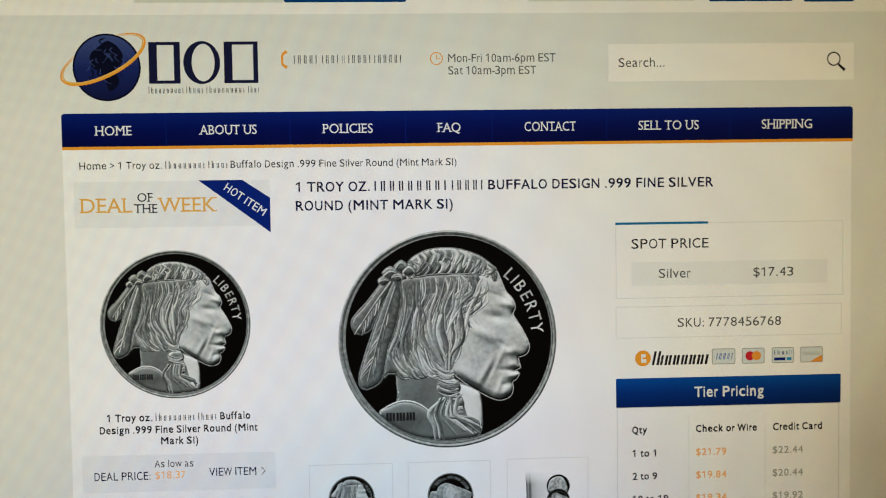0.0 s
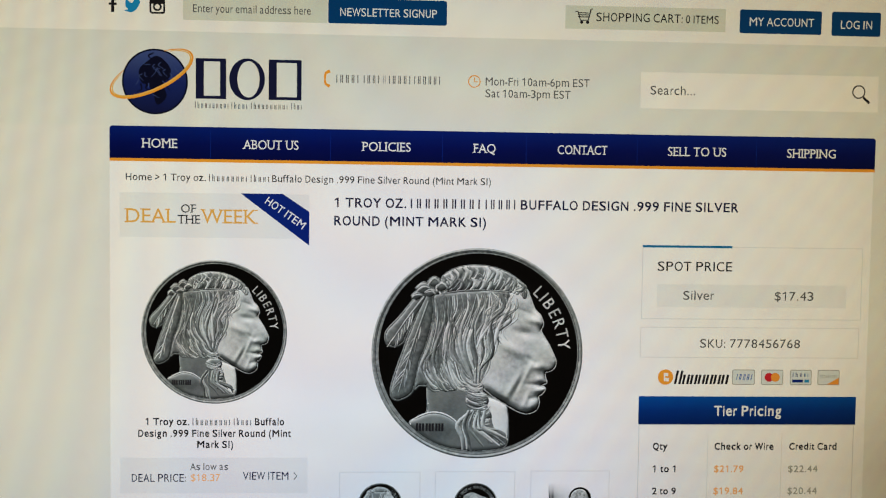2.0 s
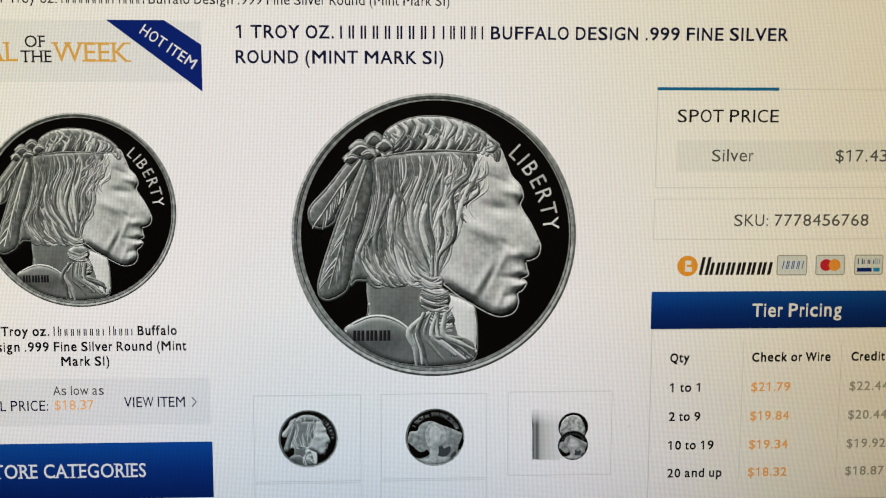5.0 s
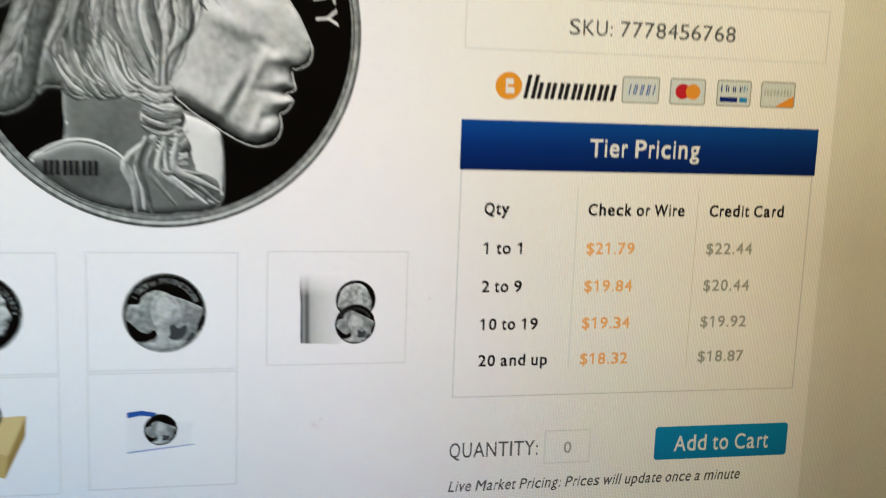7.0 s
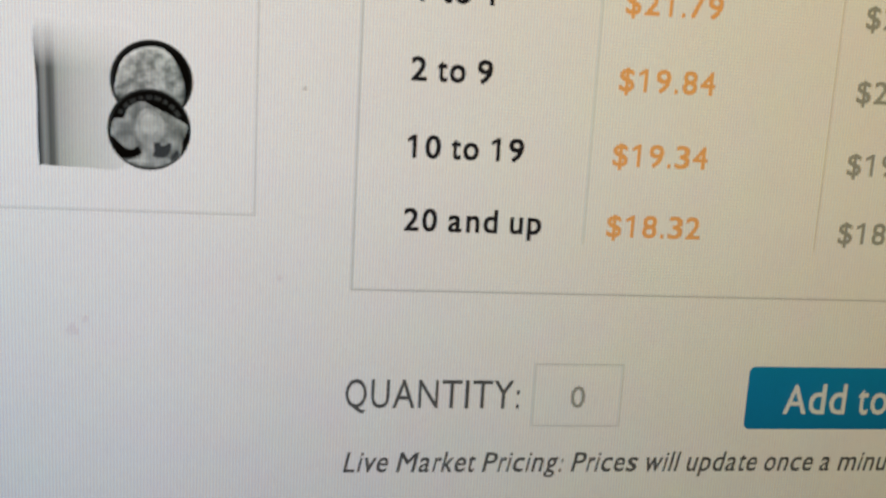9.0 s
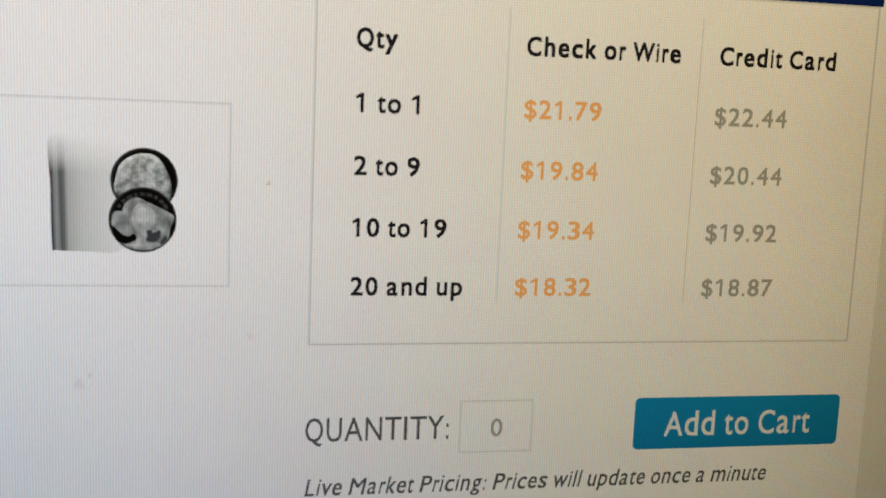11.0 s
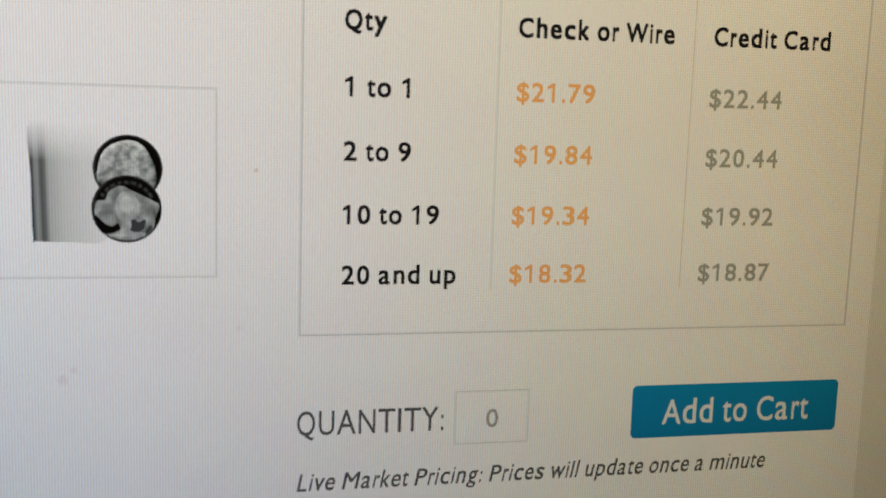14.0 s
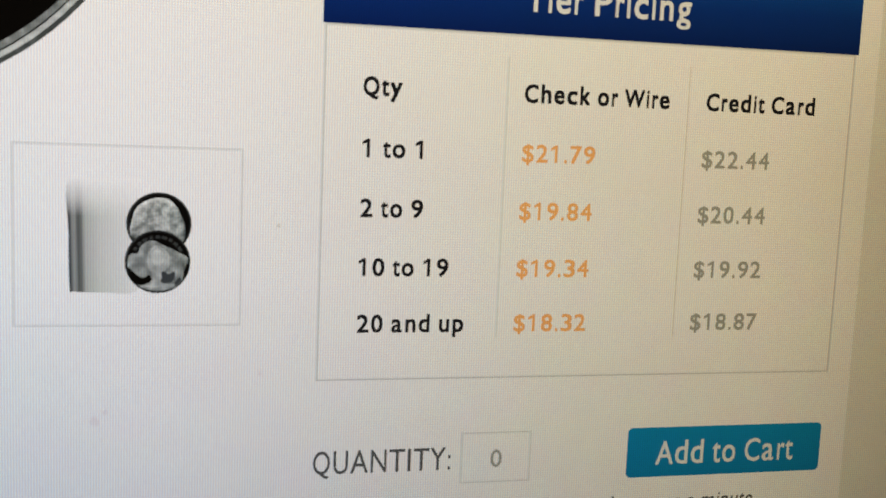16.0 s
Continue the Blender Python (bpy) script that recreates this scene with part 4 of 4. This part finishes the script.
def buffalo_coin(parent, cu, cv, r, layer, lettering=False, tall=1.0):
    coin_disc(parent, cu, cv, r, layer, False)
    bm, cell = bmesh.new(), 0.05 if r > 20 else 0.08
    layer += 1
    relief_patch(bm, [(x, y * (tall if y > 0 else 1)) for x, y in ((-0.9, 0.02), (-0.83, 0.2), (-0.6, 0.22), (-0.52, 0.41), (-0.28, 0.55), (-0.07, 0.55), (0.12, 0.46), (0.5, 0.32), (0.83, 0.17), (0.93, 0.08), (0.86, -0.15), (0.8, -0.36), (0.74, -0.6), (0.5, -0.82),
                      (0.0, -0.94), (-0.45, -0.84), (-0.66, -0.68), (-0.8, -0.45), (-0.9, -0.17))],
                 cu, cv, r, layer, 0, 0.05, 0.1, cell, 0, ((-0.55, 0.0, 0.2, 0.2, 0.04, 0), (0.55, 0.0, 0.2, 0.2, 0.04, 0)))
    # the shoulder, its fore leg and the ground, painted paler as if lit
    relief_patch(bm, [(-0.36, 0.08), (-0.22, 0.42), (0.0, 0.52), (0.26, 0.36), (0.42, 0.1), (0.4, -0.12), (0.22, -0.28), (0.12, -0.45), (0.16, -0.72), (0.1, -0.86), (-0.2, -0.86), (-0.18, -0.6), (-0.17, -0.4), (-0.28, -0.2)], cu, cv, r, layer, 0.05, 0.03, 0.2, cell, 2)
    relief_patch(bm, [(-0.5, -0.76), (0, -0.72), (0.5, -0.7), (0.42, -0.82), (0.0, -0.91), (-0.4, -0.84)], cu, cv, r, layer, 0.06, 0.03, 0.08, cell, 2)
    # small painted highlight on the hump
    relief_patch(bm, [(-0.2, 0.12), (-0.14, 0.32), (0.02, 0.4), (0.18, 0.28), (0.22, 0.08), (0.1, -0.1), (-0.08, -0.1)], cu, cv, r, layer, 0.08, 0.02, 0.1, cell, 4)
    # dark gaps of the field between the legs
    for pts, m in (([(-0.9, -0.17), (-0.59, -0.44), (-0.4, -0.5), (-0.26, -0.41), (-0.18, -0.58), (-0.4, -0.7), (-0.64, -0.7), (-0.82, -0.5)], 1), ([(0.12, -0.32), (0.24, -0.3), (0.33, -0.38), (0.52, -0.3), (0.5, -0.54), (0.35, -0.66), (0.1, -0.63), (0.14, -0.49)], 3),
                   ([(0.92, -0.02), (0.85, -0.15), (0.8, -0.3), (0.85, -0.44), (0.97, -0.15)], 1), ([(0.66, -0.47), (0.72, -0.58), (0.57, -0.72), (0.53, -0.66)], 3)):
        sheet(bm, hull(pts, cu, cv, r, 4), layer + 3 + r * 0.08, m, 0.4)
    front_normals(bm)
    part("relief", bm, [BISON, BLACK, BISON_HALF_LIT, FIELD_GREY, BISON_LIT], parent, "plain silver animal-shaped relief")
    if lettering:
        arc_words("1 TROY oz .999 FINE SILVER", parent, cu, cv, r * 0.74, -62, 70, r * 0.13, PALE_DIM, layer + 4)


# ---- page: deal of the week column ----
deal = thing("deal_banner", 156, 166, "pale grey banner with golden letters and a blue corner ribbon", "banner")
part("ground", plate(14.5, 99, 297, 166, 2), STRIP, deal)
words("DEAL", 24.5, 97.5, 144, 21, GOLD, deal, name="golden_word", serif=True, weight=0.001)
words("OF", 105.5, 127.5, 128.5, 12.5, INK, deal, serif=True)
words("THE", 100.5, 134, 145, 13, INK, deal, serif=True)
words("WEEK", 136, 217.5, 144, 21, GOLD, deal, name="golden_word", serif=True, weight=0.001)
rib = part("ribbon", sheet(bmesh.new(), [(194, 98.5), (257, 98.5), (297, 125), (297, 176)], 4), NAVY_FLAT, deal, "blue corner ribbon")
ang = math.degrees(math.atan2(176 - 98.5, 297 - 194))
words("HOT ITEM", 229.5, 229.5 + 69, 112.5, 12, INK_WHITE, rib, turn=ang - 2.3, weight=0.006)

head_coin("coin_picture", 155.3, 308.8, 109.2, "round silver coin picture with a black field, above its caption", "coin pictures", True)
cap = thing("caption", 156, 490, "bold dark caption text under the coin picture", "text line")
words("1 Troy oz.", 52.5, 118, 451, 11, INK, cap, weight=0.012)
bars(123, 180, 451, 11, 8, INK, cap)
bars(185, 212, 451, 11, 4, INK, cap)
words("Buffalo", 217, 261, 451, 11, INK, cap, weight=0.012)
words("Design .999 Fine Silver Round (Mint", 41.7, 271.2, 469, 11, INK, cap, weight=0.012)
words("Mark SI)", 130, 184, 486, 11, INK, cap, weight=0.012)
price = thing("deal_price_strip", 156, 556, "pale grey strip with deal price and view item link", "page strip")
part("ground", plate(14.5, 501, 297, 556, 2), STRIP, price)
words("DEAL PRICE:", 32, 113, 538, 12, INK_NAVY, price)
words("As low as", 119.5, 176.5, 520, 10.5, INK_GREY, price)
words("$18.37", 120.5, 164.5, 537, 11, ORANGE_PALE, price)
words("VIEW ITEM", 199, 268, 535, 12, INK_NAVY, price)
part("chevron", ribbon(bmesh.new(), [(276, 524), (281, 529.5), (276, 535)], 1.3, 1.3, 5), INK_GREY, price)
cat = thing("store_categories_bar", 156, 644, "blue shaded bar with the words store categories", "banner")
part("bar", plate(15, 577, 298, 644, 2), BLUE, cat)
words("STORE CATEGORIES", 39, 221, 618, 16.5, INK_WHITE, cat, serif=True, weight=0.006)

# ---- page: product column ----
title = thing("product_title", 645, 145, "dark navy product title in two lines of capitals", "text line")
words("1 TROY OZ.", 335, 443, 117.5, 14.5, INK_NAVY, title, weight=0.009)
bars(450, 557, 117.5, 14.5, 8, INK_NAVY, title, lower=1.0)
bars(564, 611, 117.5, 14.5, 4, INK_NAVY, title, lower=1.0)
words("BUFFALO DESIGN .999 FINE SILVER", 618, 956, 117.5, 14.5, INK_NAVY, title, weight=0.009)
words("ROUND (MINT MARK SI)", 334.5, 565, 145, 14.5, INK_NAVY, title, weight=0.009)
head_coin("coin_picture", 555.3, 339.5, 162.6, "large round silver coin picture with a mirror-black field", "coin pictures", True)


def thumb(u0, v0, u1, v1, label):
    ob = thing("thumbnail_picture", (u0 + u1) / 2, v1, label, "thumbnail", "thumbnail pictures")
    part("frame_line", border(u0, v0, u1, v1, 3, 1.2), LINE, ob, "thin grey outline")
    return ob


t1 = thumb(345.5, 523, 470, 627, "framed small picture of a silver coin with a head relief")
coin_disc(t1, 408.3, 575, 34.4, 4, False)
head_relief(t1, 408.3, 575, 34.4, 4, 10)
arc_words("LIBERTY", t1, 408.3, 575, 34.4 * 0.76, 38, 92, 4, PALE_DIM, 8)
t2 = thumb(492.5, 522.5, 617, 625.5, "framed small picture of a silver coin with an animal relief")
buffalo_coin(t2, 555.8, 575, 34.6, 4, True)
t3 = thumb(641, 521.5, 764.5, 623.5, "framed small picture of a coin tube with two silver coins")
part("tube", sheet(bmesh.new(), smooth([(670.5, 541), (690, 541), (711, 541), (713, 560), (712, 590), (706, 603.5), (690, 604), (673, 603.5), (670.8, 601), (670.4, 570)], True, 5), 4), TUBE, t3, "pale grey plastic coin tube")
coin_disc(t3, 718.5, 565, 17.7, 5, False)
k = bmesh.new()
relief_patch(k, [(-0.82, 0.15), (-0.62, 0.58), (-0.15, 0.82), (0.3, 0.78), (0.6, 0.45), (0.8, -0.1), (0.72, -0.6), (0.2, -0.8), (-0.8, -0.45)], 718.5, 565, 17.7, 6, 0, 0.08, 0.2, 0.06, 0)
part("relief", front_normals(k), DOME, t3, "plain mottled silver relief shape")
buffalo_coin(t3, 718, 586, 17.8, 20, False, 1.2)
for i in range(9):
    a = radians(-58 + 14.5 * i)
    c_, s_, hw = math.cos(a), math.sin(a), 0.95 + 0.25 * (i % 3)
    part("bar", sheet(bmesh.new(), [(718 + (14.1 + q) * s_ + p * c_, 586 - (14.1 + q) * c_ + p * s_) for p, q in ((-hw, -0.9), (hw, -0.9), (hw, 0.9), (-hw, 0.9))], 24), DARK, t3)
t4 = thumb(345, 628.2, 470, 733, "framed small picture of a cardboard box with two coins")
k = bmesh.new()
sheet(k, [(374, 680), (408, 664), (443, 662), (428, 700)], 4, 1)
sheet(k, [(374, 680), (428, 697), (425, 717), (377, 697)], 4.5, 0)
sheet(k, [(428, 697), (443, 662), (442, 680), (425, 717)], 5, 2)
part("carton", k, [CARTON, CARTON_LIT, CARTON_SHADED], t4, "tan cardboard box")
part("carton_label", sheet(bmesh.new(), [(395, 680), (407, 675), (421, 677), (413, 686), (397, 686)], 5.6), CARD, t4)
coin_disc(t4, 387, 662, 14.2, 6, False)
head_relief(t4, 387, 662, 14.2, 6, 3)
buffalo_coin(t4, 411.5, 660.5, 13.4, 20)
t5 = thumb(492, 626.8, 617, 731, "framed small picture of a coin on a blue-striped card")
part("card", sheet(bmesh.new(), [(524, 662), (545, 661), (550, 669), (580, 672), (576, 694), (524, 698)], 4), plain("card_white", 244, 245, 246), t5)
part("blue_stripe", sheet(bmesh.new(), [(524, 662), (536, 660.5), (549, 663), (547, 666.5), (536, 665), (524.5, 667)], 4.8), SKY_BLUE, t5)
part("card_edge", ribbon(bmesh.new(), [(524, 698), (580, 692)], 1.5, 0.8, 5), plain("card_violet", 150, 160, 210), t5)
buffalo_coin(t5, 552, 678, 14, 6)
rel = thing("related_price", 608, 835, "pale orange price figures low on the page", "text line")
words("$17.53", 570, 625, 818, 14.5, plain("orange_faint", 255, 206, 164), rel)
bars(600, 624, 843, 11, 3, INK, rel)

# ---- page: price column ----
spot = thing("spot_price_box", 982, 284, "white box with spot price of silver and a blue top line", "page box")
part("outline", border(808, 171, 1156, 284, 3, 1.2), LINE, spot)
part("top_line", plate(808, 169.5, 948.5, 173, 4), TEAL, spot, "blue accent line")
words("SPOT PRICE", 832, 949, 209, 14.5, INK, spot)
part("price_ground", plate(832, 229.5, 1131.5, 265, 3), STRIP, spot)
words("Silver", 873, 921.5, 253.5, 13.5, INK_GREY, spot)
words("$17.43", 1017.5, 1079, 253.5, 13.5, INK_GREY, spot)
sku = thing("sku_box", 982, 344, "white outlined box with a grey stock number", "page box")
part("outline", border(807.5, 296, 1154, 344, 3, 1.2), LINE, sku)
words("SKU: 7778456768", 901.5, 1060, 328, 13.5, INK_GREY, sku)

pay = thing("payment_mark", 890, 386, "orange disc beside slanted black bars", "payment mark")
part("disc", sheet(bmesh.new(), oval(848.8, 374.4, 12, 12, 32), 3), ORANGE, pay)
k = bmesh.new()
for a, b, c, d in ((846, 368, 848, 381), (848, 368, 853, 373), (848, 375.5, 854, 381)):
    sheet(k, box_pts(a, b, c, d), 4)
part("disc_mark", k, INK_WHITE, pay)
bars(862, 948, 385, 21, 7, INK, pay, lower=0.7, slant=0.2, fill=0.30)
for i, (u0, u1) in enumerate(((954, 990), (1000, 1035), (1046, 1080.5), (1090, 1125))):
    ob = thing("payment_badge", (u0 + u1) / 2, 386, ("white payment card badge with blue bars", "white payment card badge with red and amber discs", "white payment card badge with blue bars and stripe",
               "white payment card badge with an orange corner")[i], "payment badge", "payment badges")
    part("card", plate(u0, 362, u1, 386, 3, 2.5), CARD, ob)
    part("card_border", border(u0, 362, u1, 386, 3.8, 1.2, 2.5), INK_PALE, ob)
    if i == 0:
        bars(u0 + 6, u1 - 5, 378.5, 9.5, 4, SKY_BLUE, ob, lower=1.0, slant=0.2)
    if i == 1:
        part("disc", sheet(bmesh.new(), oval(u0 + 12.5, 374, 7, 7, 24), 4.4), RED, ob, "red disc")
        part("disc", sheet(bmesh.new(), oval(u0 + 22.5, 374, 7, 7, 24), 5.2), AMBER, ob, "amber disc")
    if i == 2:
        bars(u0 + 4, u1 - 10, 373, 6.5, 3, NAVY_FLAT, ob, lower=0.8)
        bars(u1 - 10, u1 - 4, 373, 6.5, 2, BIRD, ob, lower=0.9)
        part("stripe", plate(u0 + 3.5, 377.5, u0 + 21, 382, 4.4), NAVY_FLAT, ob)
        part("stripe", plate(u0 + 23, 377.5, u1 - 4, 382, 4.4), BIRD, ob)
    if i == 3:
        bars(u0 + 4, u1 - 4, 375, 5.5, 8, INK_PALE, ob, lower=1.0)
        part("corner", sheet(bmesh.new(), [(u0 + 15, 385), (u1 - 1.2, 374.5), (u1 - 1.2, 385)], 4.4), AMBER, ob)

table = thing("tier_pricing_table", 980, 656, "outlined price table with a blue heading and orange prices", "price table")
bar = part("heading_bar", plate(807.5, 404.5, 1153, 448.5, 3), BLUE, table, "blue shaded heading bar")
words("Tier Pricing", 927, 1033.5, 435, 16, INK_WHITE, bar, weight=0.010)
part("outline", border(808.6, 448.5, 1151, 657.2, 3, 1.2), LINE_DARK, table)
for u in (918.5, 1036):
    part("column_line", plate(u - 0.5, 462, u + 0.5, 632, 3), LINE, table)
for s, u0, u1 in (("Qty", 831.5, 854.5), ("Check or Wire", 929, 1023), ("Credit Card", 1048, 1124)):
    words(s, u0, u1, 488.5, 11, INK, table, weight=0.015, name="column_heading")
for (s, e), p_, c_, b_ in zip((("1 to 1", 868), ("2 to 9", 869.5), ("10 to 19", 886.5), ("20 and up", 897.3)), ("$21.79", "$19.84", "$19.34", "$18.32"), ("$22.44", "$20.44", "$19.92", "$18.87"), (524, 559, 594, 628)):
    words(s, 832, e, b_, 10.8, INK, table, weight=0.012, name="lettering")
    words(p_, 929.3, 976, b_, 10.8, ORANGE_PALE, table, weight=0.011, name="lettering")
    words(c_, 1047.5, 1094.5, b_, 10.8, INK_PALE, table, weight=0.010, name="lettering")

qty = thing("quantity_field", 880, 722, "small outlined quantity field with a zero", "text field")
words("QUANTITY:", 808.3, 893, 714.5, 14.3, INK_GREY, qty)
part("outline", border(899.5, 691.3, 945, 724, 3, 1.2), LINE, qty)
words("0", 918.7, 925.9, 713.8, 11, INK_PALE, qty, weight=0.006)
add_btn = button("add_to_cart_button", 1010.3, 692, 1149.8, 725, CYAN, "Add to Cart", 1030.0, 1129.2, 716.6, 15.5, "teal blue add to cart button with white bold letters", 0.0065, 3)
note = thing("pricing_note", 955, 750, "slanted grey note about live market pricing", "text line")
words("Live Market Pricing: Prices will update once a minute", 808.5, 1101, 747.3, 10.2, INK_GREY, note, slant=0.2, weight=0.007)

# ---- dust on the panel ----
# the specks themselves glow, in a slightly dimmed panel white
DUST = plain("dust", 244, 238, 240)
DUST_GREY = plain("dust_grey", 222, 218, 217)
for cu, cv, size, mat in ((684, 678, 3.6, DUST), (690, 673, 2.0, DUST), (785, 565, 1.3, DUST_GREY), (776, 652, 1.6, DUST)):
    rnd = random.Random(int(cu))
    pts = [(cu + size * rnd.uniform(0.5, 1.1) * math.cos(k * 0.7854), cv + size * rnd.uniform(0.5, 1.2) * math.sin(k * 0.7854)) for k in range(8)]
    tagged(part("dust_speck", sheet(bmesh.new(), smooth(pts, True, 3), 3), mat), "faint pale speck of dust on the glowing screen", "dust", "dust on the screen")
